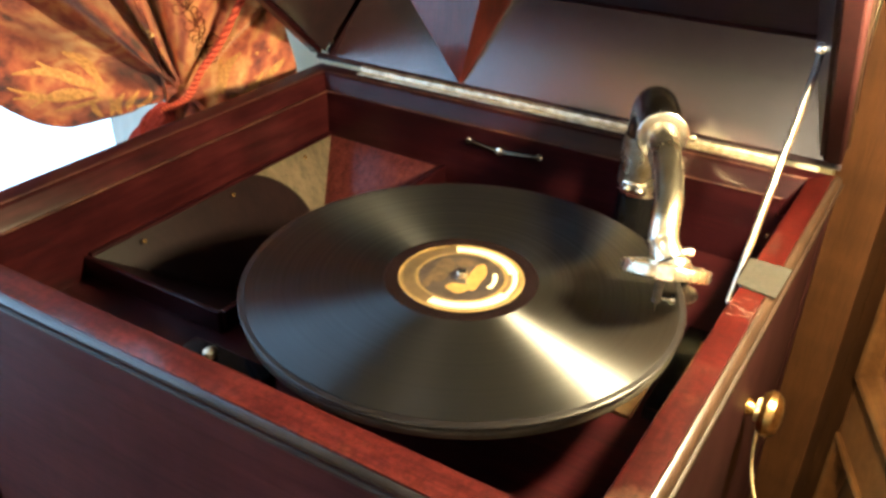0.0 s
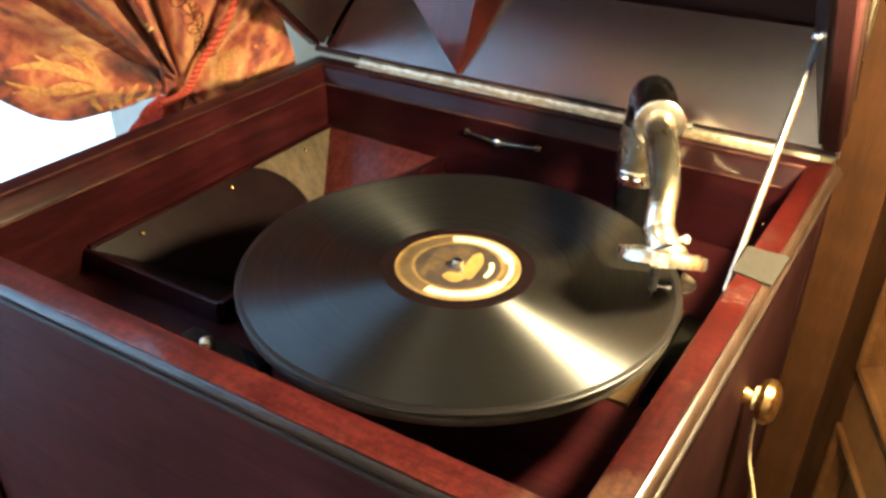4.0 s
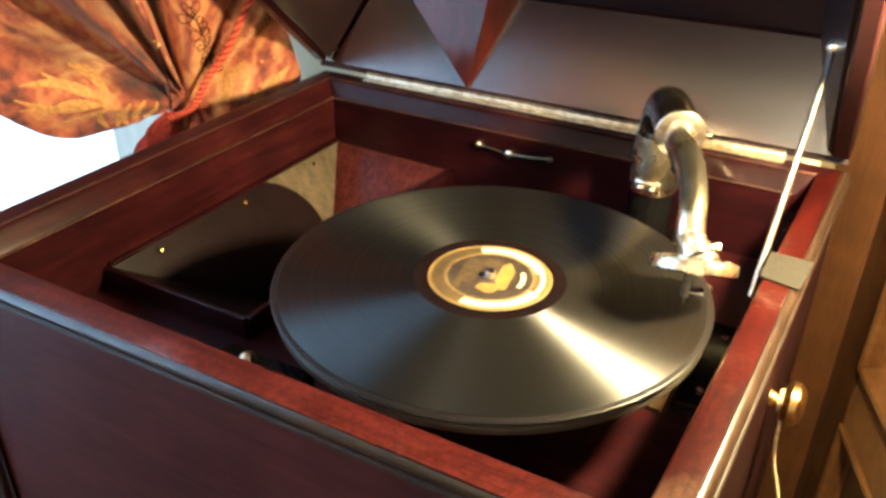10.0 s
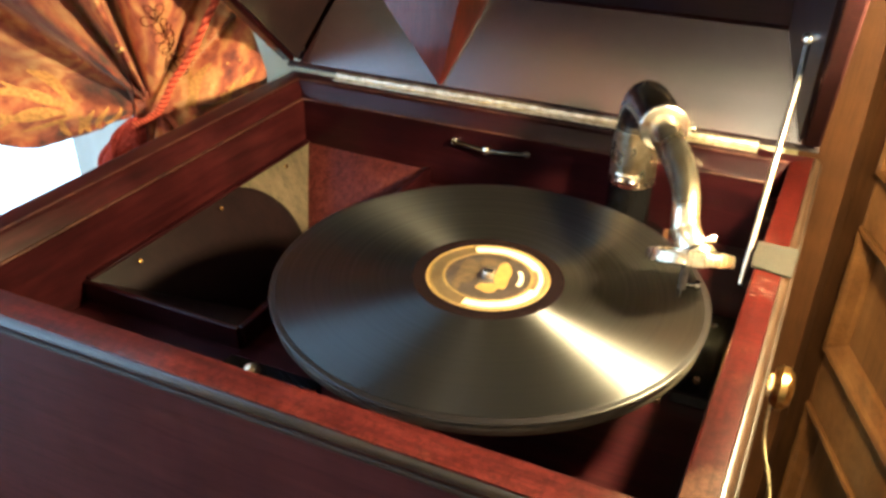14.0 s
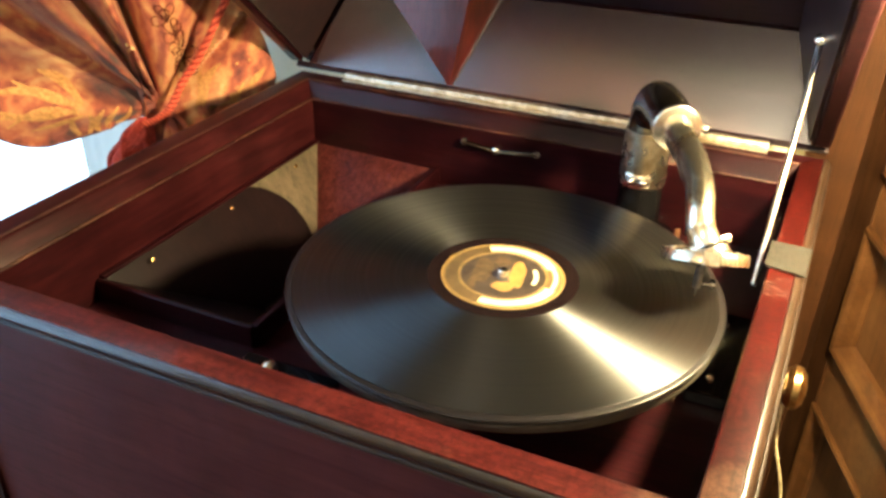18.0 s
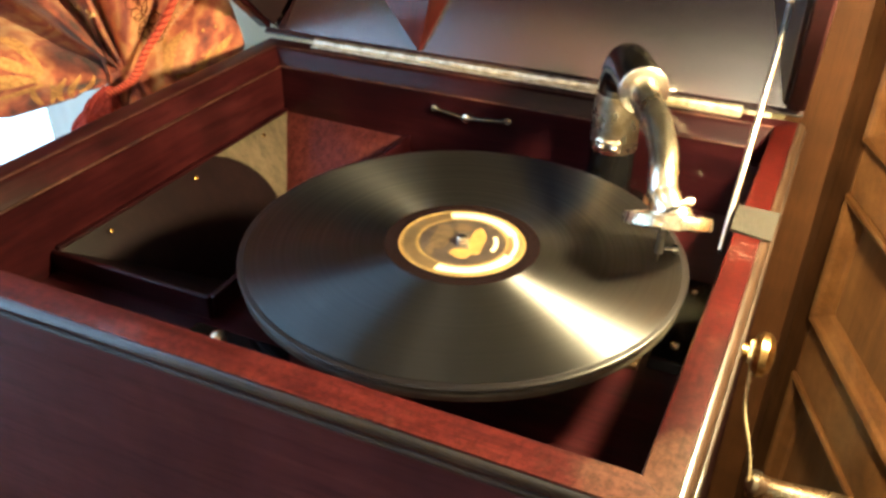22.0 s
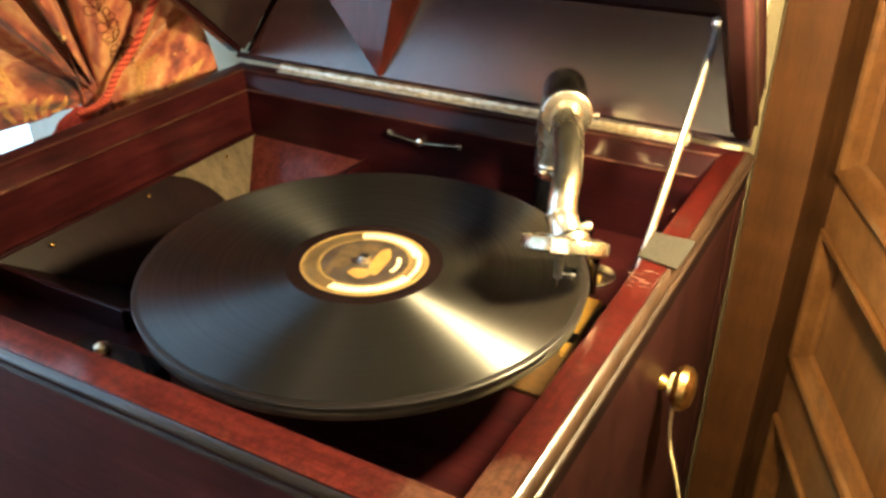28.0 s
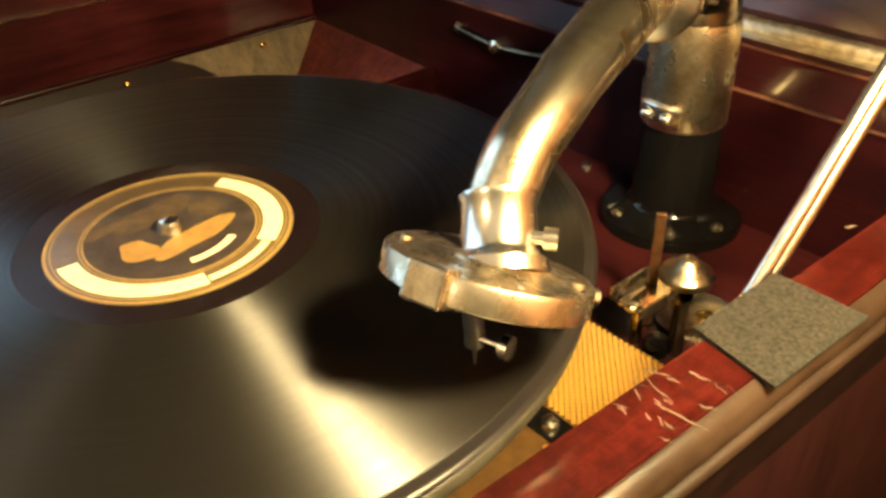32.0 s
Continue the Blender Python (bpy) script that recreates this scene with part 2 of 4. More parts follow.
M_chrome = metal("bright_nickel", (0.88, 0.83, 0.74), (0.16, 0.30), (0.6, 0.52, 0.42), 40)
M_brass = metal("brass", (0.80, 0.52, 0.16), (0.18, 0.34), (0.42, 0.24, 0.06))
M_steel = metal("steel", (0.55, 0.5, 0.44), (0.2, 0.4))
M_black = plain("black_enamel", (0.003, 0.0028, 0.003), 0.12, 0.22, 30, 0.3, 0.01, 0.0)
M_dark = plain("painted_recess_shade", (0.012, 0.006, 0.007), 0.6)
M_knob = metal("worn_brass_knob", (0.55, 0.36, 0.14), (0.22, 0.4), (0.22, 0.12, 0.04), 160)
M_copper = metal("coppery_steel", (0.50, 0.27, 0.15), (0.3, 0.45), (0.30, 0.14, 0.07), 160)
M_felt = plain("grey_emery_paper", (0.024, 0.0215, 0.018), 0.9, 0.1, 1000, 0.5, 0.8)
M_scratch = plain("scratched_wood", (0.10, 0.072, 0.056), 0.7, 0.2, 200, 0.3, 0.4)
M_platter = plain("tarnished_platter_rim", (0.026, 0.022, 0.016), 0.5, 0.25, 90, 0.35)
M_string = plain("cotton_string", (0.62, 0.5, 0.28), 0.85, 0.2, 300, 0.3, 0.5)
M_wall = plain("cream_wall", (0.66, 0.61, 0.44), 0.75, 0.3, 12, 0.06, 0.15)
M_white = plain("white_paint", (0.82, 0.84, 0.84), 0.45, 0.4, 14, 0.05, 0.1)
M_ceiling = plain("ceiling_paint", (0.78, 0.76, 0.70), 0.8, 0.3, 10, 0.05)
M_floor = wood("floorboards", (0.08, 0.035, 0.015), (0.16, 0.08, 0.035), (0.24, 0.13, 0.06), "y", rough=(0.35, 0.5), coat=0.1, grain=0.3)


def on_curtain(s, z):
    """A place on the hanging plane of the curtain, s across and z up."""
    return (-0.400 + 0.595 * s + 0.006, 0.170 + 0.804 * s - 0.004, z)


# maroon grounds between the gold figures, with fold shade put into their colour: place, core, outer reach, depth
BROCADE_SHADED_GROUNDS = [(on_curtain(-0.100, 1.056), 0.060, 0.082, 0.9), (on_curtain(-0.052, 1.003), 0.040, 0.052, 0.95), (on_curtain(0.062, 1.075), 0.052, 0.068, 0.55), (on_curtain(0.066, 0.952), 0.050, 0.066, 0.6)]


def brocade(name):
    """Old brocade: gold leaf scrolls over rust and brown, with a fine uneven weave."""
    m, nt, nodes, b = mat(name)
    v = coords(nt)
    warp = nodes.new("ShaderNodeTexNoise")
    warp.inputs["Scale"].default_value, warp.inputs["Detail"].default_value = 16.0, 3
    nt.links.new(v, warp.inputs["Vector"])
    push = nodes.new("ShaderNodeVectorMath")
    push.operation, push.inputs["Scale"].default_value = "SCALE", 0.075
    nt.links.new(warp.outputs["Color"], push.inputs[0])
    bent = nodes.new("ShaderNodeVectorMath")
    bent.operation = "ADD"
    nt.links.new(v, bent.inputs[0])
    nt.links.new(push.outputs[0], bent.inputs[1])
    scroll = nodes.new("ShaderNodeTexWave")
    scroll.inputs["Scale"].default_value, scroll.inputs["Distortion"].default_value, scroll.inputs["Detail"].default_value, scroll.inputs["Detail Scale"].default_value = 17.0, 5.0, 3.0, 2.0
    nt.links.new(bent.outputs[0], scroll.inputs["Vector"])
    ground = noise_tex(nt, v, 13.0, 4, 0.6)
    fine = noise_tex(nt, v, 120.0, 6, 0.75)

    def madd(a, k, c):
        n = nodes.new("ShaderNodeMath")
        n.operation, n.inputs[1].default_value = "MULTIPLY_ADD", k
        nt.links.new(a, n.inputs[0])
        if isinstance(c, float):
            n.inputs[2].default_value = c
        else:
            nt.links.new(c, n.inputs[2])
        return n.outputs[0]

    total = madd(scroll.outputs[1], 0.14, madd(ground, 0.92, madd(fine, 0.32, 0.0)))
    col = ramp(nt, total, [(0.47, (0.060, 0.022, 0.024)), (0.56, (0.20, 0.046, 0.032)), (0.66, (0.38, 0.100, 0.050)), (0.76, (0.50, 0.210, 0.082)), (0.90, (0.58, 0.350, 0.160))])
    for place, inner, outer, depth in BROCADE_SHADED_GROUNDS:
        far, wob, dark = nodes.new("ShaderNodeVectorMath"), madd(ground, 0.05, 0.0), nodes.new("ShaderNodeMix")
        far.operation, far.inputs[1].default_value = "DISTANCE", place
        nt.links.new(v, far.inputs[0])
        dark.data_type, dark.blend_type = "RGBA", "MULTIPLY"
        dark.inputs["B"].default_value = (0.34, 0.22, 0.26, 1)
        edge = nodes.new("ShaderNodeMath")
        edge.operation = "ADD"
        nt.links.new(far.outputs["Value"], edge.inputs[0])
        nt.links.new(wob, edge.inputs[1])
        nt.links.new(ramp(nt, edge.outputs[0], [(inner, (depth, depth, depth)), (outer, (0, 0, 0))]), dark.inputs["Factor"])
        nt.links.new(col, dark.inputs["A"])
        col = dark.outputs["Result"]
    nt.links.new(col, b.inputs["Base Color"])
    b.inputs["Roughness"].default_value, b.inputs["Sheen Weight"].default_value = 0.85, 0.15
    weave = noise_tex(nt, coords(nt, (1, 1, 1)), 700.0, 3)
    bump(nt, b, weave, 0.5, 0.0008)
    return m


M_brocade = brocade("brocade_cloth")
M_rope_dark = plain("dark_rust_cord", (0.28, 0.035, 0.02), 0.85, 0.2, 300, 0.35, 0.5)
M_rope = plain("rust_red_cord", (0.60, 0.10, 0.05), 0.8, 0.3, 300, 0.35, 0.5)
M_embroid = plain("brown_thread", (0.10, 0.024, 0.010), 0.8, 0.2, 300, 0.3, 0.4)
M_goldthread = plain("gold_thread", (0.46, 0.23, 0.078), 0.75, 0.3, 260, 0.3, 0.4)
M_petal = plain("cream_thread", (0.72, 0.50, 0.24), 0.8, 0.2, 300, 0.2, 0.4)


def record_material(name, color, slope, rough):
    """Pressed grooves: half of the surface leans outward, half inward, both stretched along the grooves."""
    m, nt, nodes, first = mat(name)
    geo, flat, radial = nodes.new("ShaderNodeNewGeometry"), nodes.new("ShaderNodeVectorMath"), nodes.new("ShaderNodeVectorMath")
    flat.operation, radial.operation = "MULTIPLY", "NORMALIZE"
    flat.inputs[1].default_value = (1, 1, 0)
    nt.links.new(geo.outputs["Position"], flat.inputs[0])
    nt.links.new(flat.outputs[0], radial.inputs[0])
    ln = nodes.new("ShaderNodeVectorMath")
    ln.operation = "LENGTH"
    nt.links.new(flat.outputs[0], ln.inputs[0])
    bands = nodes.new("ShaderNodeTexNoise")
    bands.noise_dimensions = "1D"
    bands.inputs["Scale"].default_value, bands.inputs["Detail"].default_value = 420.0, 6
    nt.links.new(ln.outputs["Value"], bands.inputs["W"])
    tg = nodes.new("ShaderNodeTangent")
    tg.direction_type, tg.axis = "RADIAL", "Z"
    mix = nodes.new("ShaderNodeMixShader")
    mix.inputs[0].default_value = 0.08
    for k, (b, sign) in enumerate(((first, 1), (nodes.new("ShaderNodeBsdfPrincipled"), -1))):
        b.inputs["Base Color"].default_value = (*color, 1)
        b.inputs["Anisotropic"].default_value, b.inputs["Anisotropic Rotation"].default_value = 0.87, 0.25
        nt.links.new(tg.outputs[0], b.inputs["Tangent"])
        lean, add, unit = (nodes.new("ShaderNodeVectorMath") for _ in range(3))
        lean.operation, add.operation, unit.operation = "SCALE", "ADD", "NORMALIZE"
        nt.links.new(radial.outputs[0], lean.inputs[0])
        lean.inputs["Scale"].default_value = sign * slope
        nt.links.new(lean.outputs[0], add.inputs[0])
        nt.links.new(geo.outputs["Normal"], add.inputs[1])
        nt.links.new(add.outputs[0], unit.inputs[0])
        nt.links.new(unit.outputs[0], b.inputs["Normal"])
        varied_rough(nt, b, bands.outputs[0], rough - 0.08, rough + 0.20)
        b.inputs["IOR"].default_value = 1.42
        nt.links.new(b.outputs[0], mix.inputs[1 + k])
    nt.links.new(mix.outputs[0], nodes["Material Output"].inputs["Surface"])
    return m


M_shellac = record_material("shellac_grooves", (0.0042, 0.0037, 0.0032), 0.60, 0.345)
M_deadwax = plain("shellac_smooth", (0.006, 0.0032, 0.0032), 0.26, 0.3, 50, 0.2, 0.02)
M_lip = plain("shellac_lip", (0.007, 0.0055, 0.0055), 0.34, 0.22, 50, 0.2, 0.02)
M_olive = plain("label_ochre_ground", (0.078, 0.050, 0.021), 0.4, 0.5, 90, 0.3, 0.05)
M_gold = plain("gold_label_ink", (0.26, 0.165, 0.05), 0.3, 0.5, 120, 0.2, 0.05)
M_cream = plain("label_cream_ink", (0.66, 0.57, 0.36), 0.35, 0.6, 160, 0.12, 0.05)
M_ochre = plain("label_ochre_ink", (0.24, 0.135, 0.036), 0.45, 0.4, 160, 0.2, 0.05)
M_umber = plain("label_umber_ink", (0.055, 0.036, 0.018), 0.5, 0.4, 160, 0.4, 0.05)
M_ink = plain("label_dark_print", (0.028, 0.02, 0.016), 0.45, 0.4, 120, 0.5, 0.05)


# ---- mesh helpers ----
def part(name, bm, material, parent=None, label="", smooth=False):
    me = bpy.data.meshes.new(name)
    if smooth:
        for f in bm.faces:
            f.smooth = True
    bm.normal_update()
    bm.to_mesh(me)
    bm.free()
    me.materials.append(material)
    if smooth:
        me.set_sharp_from_angle(angle=radians(40))
    ob = new(name, me)
    ob.parent = parent
    if label:
        ob["label"] = label
    return ob


def thing(name, label, category, group="", kind=""):
    return tagged(new(name), label, category, group, kind)


def faces(verts, quads):
    bm = bmesh.new()
    vs = [bm.verts.new(v) for v in verts]
    for q in quads:
        bm.faces.new([vs[i] for i in q])
    bmesh.ops.recalc_face_normals(bm, faces=bm.faces)
    return bm


def box(x0, x1, y0, y1, z0, z1, bev=0.0, m=None, seg=2):
    bm = bmesh.new()
    bmesh.ops.create_cube(bm, size=1)
    bmesh.ops.scale(bm, verts=bm.verts, vec=(x1 - x0, y1 - y0, z1 - z0))
    bmesh.ops.translate(bm, verts=bm.verts, vec=((x0 + x1) / 2, (y0 + y1) / 2, (z0 + z1) / 2))
    if bev:
        bmesh.ops.bevel(bm, geom=bm.edges[:], offset=bev, segments=seg, affect="EDGES", profile=0.5)
    if m is not None:
        bm.transform(m)
    return bm


def lathe(profile, seg=48, m=None, caps=True):
    """Turns (radius, height) pairs about z."""
    bm = bmesh.new()
    rings = [[bm.verts.new((r * math.cos(a), r * math.sin(a), z)) for a in (2 * math.pi * i / seg for i in range(seg))] for r, z in profile]
    for a, b in zip(rings, rings[1:]):
        for i in range(seg):
            bm.faces.new((a[i], a[(i + 1) % seg], b[(i + 1) % seg], b[i]))
    if caps:
        bm.faces.new(rings[0][::-1])
        bm.faces.new(rings[-1])
    bmesh.ops.recalc_face_normals(bm, faces=bm.faces)
    if m is not None:
        bm.transform(m)
    return bm


def towards(origin, axis):
    """A pose whose z points along axis."""
    return Matrix.Translation(origin) @ Vector(axis).to_track_quat("Z", "Y").to_matrix().to_4x4()


def rod(a, b, r, r2=None, seg=16):
    a, b = Vector(a), Vector(b)
    return lathe([(r, 0), (r if r2 is None else r2, (b - a).length)], seg, towards(a, b - a))


def smooth_path(pts, n=10):
    """Catmull-Rom through the points."""
    pts = [Vector(p) for p in pts]
    ext = [2 * pts[0] - pts[1], *pts, 2 * pts[-1] - pts[-2]]
    out = []
    for i in range(1, len(ext) - 2):
        p0, p1, p2, p3 = ext[i - 1 : i + 3]
        for k in range(n):
            t = k / n
            out.append(0.5 * (2 * p1 + (p2 - p0) * t + (2 * p0 - 5 * p1 + 4 * p2 - p3) * t * t + (3 * p1 - p0 - 3 * p2 + p3) * t**3))
    return out + [pts[-1]]


def tube(path, radius, seg=14, flat=1.0, phase=0.0):
    """A tube along a list of points; radius is a number or a function of 0..1."""
    bm = bmesh.new()
    side = None
    rings = []
    for i, p in enumerate(path):
        d = (path[min(i + 1, len(path) - 1)] - path[max(i - 1, 0)]).normalized()
        if side is None:
            side = d.orthogonal().normalized()
        side = (side - d * side.dot(d)).normalized()
        up = d.cross(side)
        r = radius(i / (len(path) - 1)) if callable(radius) else radius
        rings.append([bm.verts.new(p + r * (math.cos(a) * side + flat * math.sin(a) * up)) for a in (2 * math.pi * k / seg + phase for k in range(seg))])
    for a, b in zip(rings, rings[1:]):
        for i in range(seg):
            bm.faces.new((a[i], a[(i + 1) % seg], b[(i + 1) % seg], b[i]))
    bm.faces.new(rings[0][::-1])
    bm.faces.new(rings[-1])
    bmesh.ops.recalc_face_normals(bm, faces=bm.faces)
    return bm


def joined(*bms):
    out = bmesh.new()
    for b in bms:
        me = bpy.data.meshes.new("tmp")
        b.to_mesh(me)
        b.free()
        out.from_mesh(me)
        bpy.data.meshes.remove(me)
    return out


def rim_side(rect, profile, side, skew=0.0):
    """One mitred side of a frame: the profile (outward offset, height) drawn along one side of the rectangle; skew leans its right side."""
    x0, x1, y0, y1 = rect

    def xr(y):
        return x1 + skew * y

    ends = {
        "front": lambda o: ((x0 - o, y0 - o), (xr(y0 - o) + o, y0 - o)),
        "right": lambda o: ((xr(y0 - o) + o, y0 - o), (xr(y1 + o) + o, y1 + o)),
        "back": lambda o: ((xr(y1 + o) + o, y1 + o), (x0 - o, y1 + o)),
        "left": lambda o: ((x0 - o, y1 + o), (x0 - o, y0 - o)),
    }[side]
    bm = bmesh.new()
    rows = []
    for o, z in profile:
        a, b = ends(o)
        rows.append((bm.verts.new((*a, z)), bm.verts.new((*b, z))))
    n = len(rows)
    for i in range(n):
        (a, b), (c, d) = rows[i], rows[(i + 1) % n]
        bm.faces.new((a, b, d, c))
    bm.faces.new([r[0] for r in rows])
    bm.faces.new([r[1] for r in rows][::-1])
    bmesh.ops.recalc_face_normals(bm, faces=bm.faces)
    return bm


# ---- the room ----
def structure(name, bm, material, label, smooth=False):
    return tagged(part(name, bm, material, None, "", smooth), label, name.split("_")[0], kind="structure")


structure("floor", box(-0.9, 3.0, -2.4, 0.75, -0.05, 0.0), M_floor, "dark brown wooden floorboards under the furniture")
structure("ceiling", box(-0.9, 3.0, -2.4, 0.75, 2.5, 2.55), M_ceiling, "plain off-white painted ceiling of the room")
structure("wall_back", box(-0.500, 0.1400, 0.40, 0.50, 0, 2.5), M_wall, "pale greenish cream painted wall behind the gramophone")
structure("wall_far", box(-0.74, 3.0, 0.62, 0.74, 0, 2.5), M_wall, "pale cream wall beyond the doorway")
structure("wall_right", box(2.9, 3.0, -2.3, 0.62, 0, 2.5), M_wall, "pale cream painted wall of the room")
structure("wall_front", box(-0.9, 3.0, -2.4, -2.3, 0, 2.5), M_wall, "pale cream painted wall across the room")
WX = -0.60
structure("wall_under_window", box(WX, -0.501, 0.36, 0.49, 0, 0.56), M_wall, "pale painted wall under the corner window")
structure("wall_over_window", box(WX, -0.501, 0.36, 0.49, 2.05, 2.5), M_wall, "pale painted wall over the corner window")
for i, (y0, y1, z0, z1) in enumerate([(-2.3, -1.0, 0, 2.5), (-1.0, 0.50, 0, 0.56), (-1.0, 0.50, 2.05, 2.5), (0.50, 0.62, 0, 2.5)]):
    structure(f"wall_left_{i + 1}", box(WX - 0.14, WX, y0, y1, z0, z1), M_wall, "pale painted wall round the bright window")

window = thing("window_1", "white painted window with bright daylight behind the curtain", "window", kind="structure")
part("sill", box(WX - 0.14, WX + 0.03, -1.03, 0.36, 0.525, 0.56, 0.004), M_white, window)
for y0, y1, z0, z1 in [(-1.0, 0.36, 0.56, 0.59), (-1.0, 0.36, 2.0, 2.05), (-1.0, -0.95, 0.59, 2.0)]:
    part("window_frame", box(WX - 0.12, WX - 0.06, y0, y1, z0, z1, 0.004), M_white, window)
mg, ntg, _, bg = mat("window_glass")
bg.inputs["Transmission Weight"].default_value, bg.inputs["Roughness"].default_value, bg.inputs["IOR"].default_value = 1.0, 0.0, 1.05
for y0, y1 in [(-0.95, 0.36)]:
    pane = part("pane", box(WX - 0.093, WX - 0.088, y0, y1, 0.59, 2.0), mg, window)
    pane.visible_shadow = False
# a plain bright haze of sky outside the window
mh, nth, nh, bh = mat("bright_sky_haze")
bh.inputs["Emission Color"].default_value, bh.inputs["Emission Strength"].default_value = (0.44, 0.71, 1.0, 1), 2.5
structure("backdrop", box(-1.9, -1.88, -3.0, 5.0, -0.5, 3.6), mh, "plain bright hazy daylight outside the window")

# a translucent sheet at the side of the window, lit from behind, standing in for its pale reveal
ms, nts, ns, bs = mat("pale_reveal")
glow = ns.new("ShaderNodeBsdfTranslucent")
nts.links.new(ramp(nts, noise_tex(nts, coords(nts, (30, 30, 4)), 1.0, 3), [(0.3, (0.30, 0.255, 0.205)), (0.7, (0.36, 0.31, 0.25))]), glow.inputs["Color"])
nts.links.new(glow.outputs[0], ns["Material Output"].inputs["Surface"])
reveal = bmesh.new()
columns = [[reveal.verts.new((-0.505 + 0.004 * math.sin(k * 0.9) - 0.0006 * k, 0.158 + 0.006 * k, z)) for z in (0.57, 1.0, 1.5, 2.03)] for k in range(34)]
for a, b in zip(columns, columns[1:]):
    for k in range(3):
        reveal.faces.new((a[k], b[k], b[k + 1], a[k + 1]))
tagged(part("reveal_sheet", reveal, ms, None, "", True), "translucent pale sheet standing in for the window reveal", "curtain")

# ---- the gramophone case ----
gram = thing("gramophone", "open mahogany gramophone cabinet with nickel fittings standing on the floor", "gramophone")
RIM = (-0.2850, 0.1378, -0.1395, 0.2360)  # inner edge of the rim
SKEW = 0.037  # the right side runs slightly out of square
W = 0.0245
TOP = 1.0


def arc(o, z, r, a0, a1, n=6):
    """Points of a round moulding seen in section, from angle a0 to a1 (0 is up, 90 outward)."""
    return [(o + r * math.sin(radians(a0 + (a1 - a0) * k / n)), z + r * math.cos(radians(a0 + (a1 - a0) * k / n))) for k in range(n + 1)]


STEP = [(-0.0120, 0.972), (-0.0120, 0.9845), (-0.0090, 0.9850), (-0.0080, 0.9875), (-0.0022, 0.9960), (-0.0004, 0.9992), (0.0010, TOP)]
PLAIN = [(0.0, 0.972), (0.0, 0.9985), (0.0006, 0.9996), (0.0018, TOP)]
FLAT = [(0.0150, TOP), (0.0153, TOP - 0.0006), (0.0153, 0.972)]
FLAT_WIDE = [(0.0176, TOP - 0.0004), (0.0180, TOP - 0.0012), (0.0180, 0.972)]
BEAD_NARROW = [(0.0182, 0.985), (0.0182, TOP - 0.0010), (0.0190, TOP - 0.0014), (0.0199, TOP - 0.0028), (0.0203, TOP - 0.0044), (0.0201, TOP - 0.0058), (0.0190, TOP - 0.0062), (0.0190, 0.985)]
BEAD = [(0.0155, 0.985), (0.0155, TOP - 0.0003), (0.0164, TOP - 0.0003), (0.0178, TOP - 0.0010), (0.0190, TOP - 0.0022), (0.0199, TOP - 0.0038), (0.0204, TOP - 0.0056), (0.0202, TOP - 0.0064), (0.0188, TOP - 0.0068), (0.0188, 0.985)]
COVE = [(0.0185, 0.984), (0.0189, TOP - 0.0070)] + [(0.0196, TOP - 0.0072), (0.0196, TOP - 0.0104), (0.0198, 0.9885), (0.0197, 0.9850), (0.0195, 0.9805), (0.0191, 0.976), (0.0189, 0.972), (0.0185, 0.972)]
# one mahogany in four tones: each side's light and shade is in its colour
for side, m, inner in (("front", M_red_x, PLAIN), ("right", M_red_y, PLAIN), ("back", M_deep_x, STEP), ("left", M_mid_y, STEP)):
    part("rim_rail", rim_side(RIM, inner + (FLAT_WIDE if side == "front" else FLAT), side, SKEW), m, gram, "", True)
    part("bead_moulding", rim_side(RIM, BEAD_NARROW if side == "front" else BEAD, side, SKEW), M_bead, gram, "worn polished bead round the rim", True)
    part("thin_bead", rim_side(RIM, [(0.0197, TOP - 0.0103), (0.0197, TOP - 0.0070)] + arc(0.0204, TOP - 0.0086, 0.0016, 0, 170, 7), side, SKEW), M_fillet, gram, "", True)
    # lighter strips: rubbed wood on the left, painted edge highlights along the back
    if inner is STEP:
        for o, z in ((-0.0116, 0.9852), (-0.0002, 0.9993)):
            part("worn_lit_edge", rim_side(RIM, [(o - 0.0007, z), (o, z + 0.0007), (o + 0.0007, z), (o, z - 0.0007)], side, SKEW), M_worn_lit, gram, "rubbed edge of the rebate with its highlight in the colour")
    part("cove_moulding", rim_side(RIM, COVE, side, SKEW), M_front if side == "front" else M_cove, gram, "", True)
bx0, bx1, by0, by1 = RIM[0] - 0.0185, RIM[1] + 0.0185, RIM[2] - 0.0185, RIM[3] + 0.0185
ix0, ix1, iy0, iy1 = RIM[0] + 0.012, RIM[1], RIM[2], RIM[3] - 0.012
HORN_X, HORN_Y, BOARD = -0.148, -0.050, 0.927
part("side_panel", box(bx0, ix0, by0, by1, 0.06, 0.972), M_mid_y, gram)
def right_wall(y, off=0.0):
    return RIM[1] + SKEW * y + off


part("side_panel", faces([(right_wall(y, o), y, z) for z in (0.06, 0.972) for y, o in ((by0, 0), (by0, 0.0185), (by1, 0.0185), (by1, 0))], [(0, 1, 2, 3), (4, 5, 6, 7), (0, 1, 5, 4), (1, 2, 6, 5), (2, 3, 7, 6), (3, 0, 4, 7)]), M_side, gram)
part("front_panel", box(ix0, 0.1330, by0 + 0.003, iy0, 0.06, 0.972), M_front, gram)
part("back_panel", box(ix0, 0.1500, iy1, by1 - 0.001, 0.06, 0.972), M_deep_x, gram)
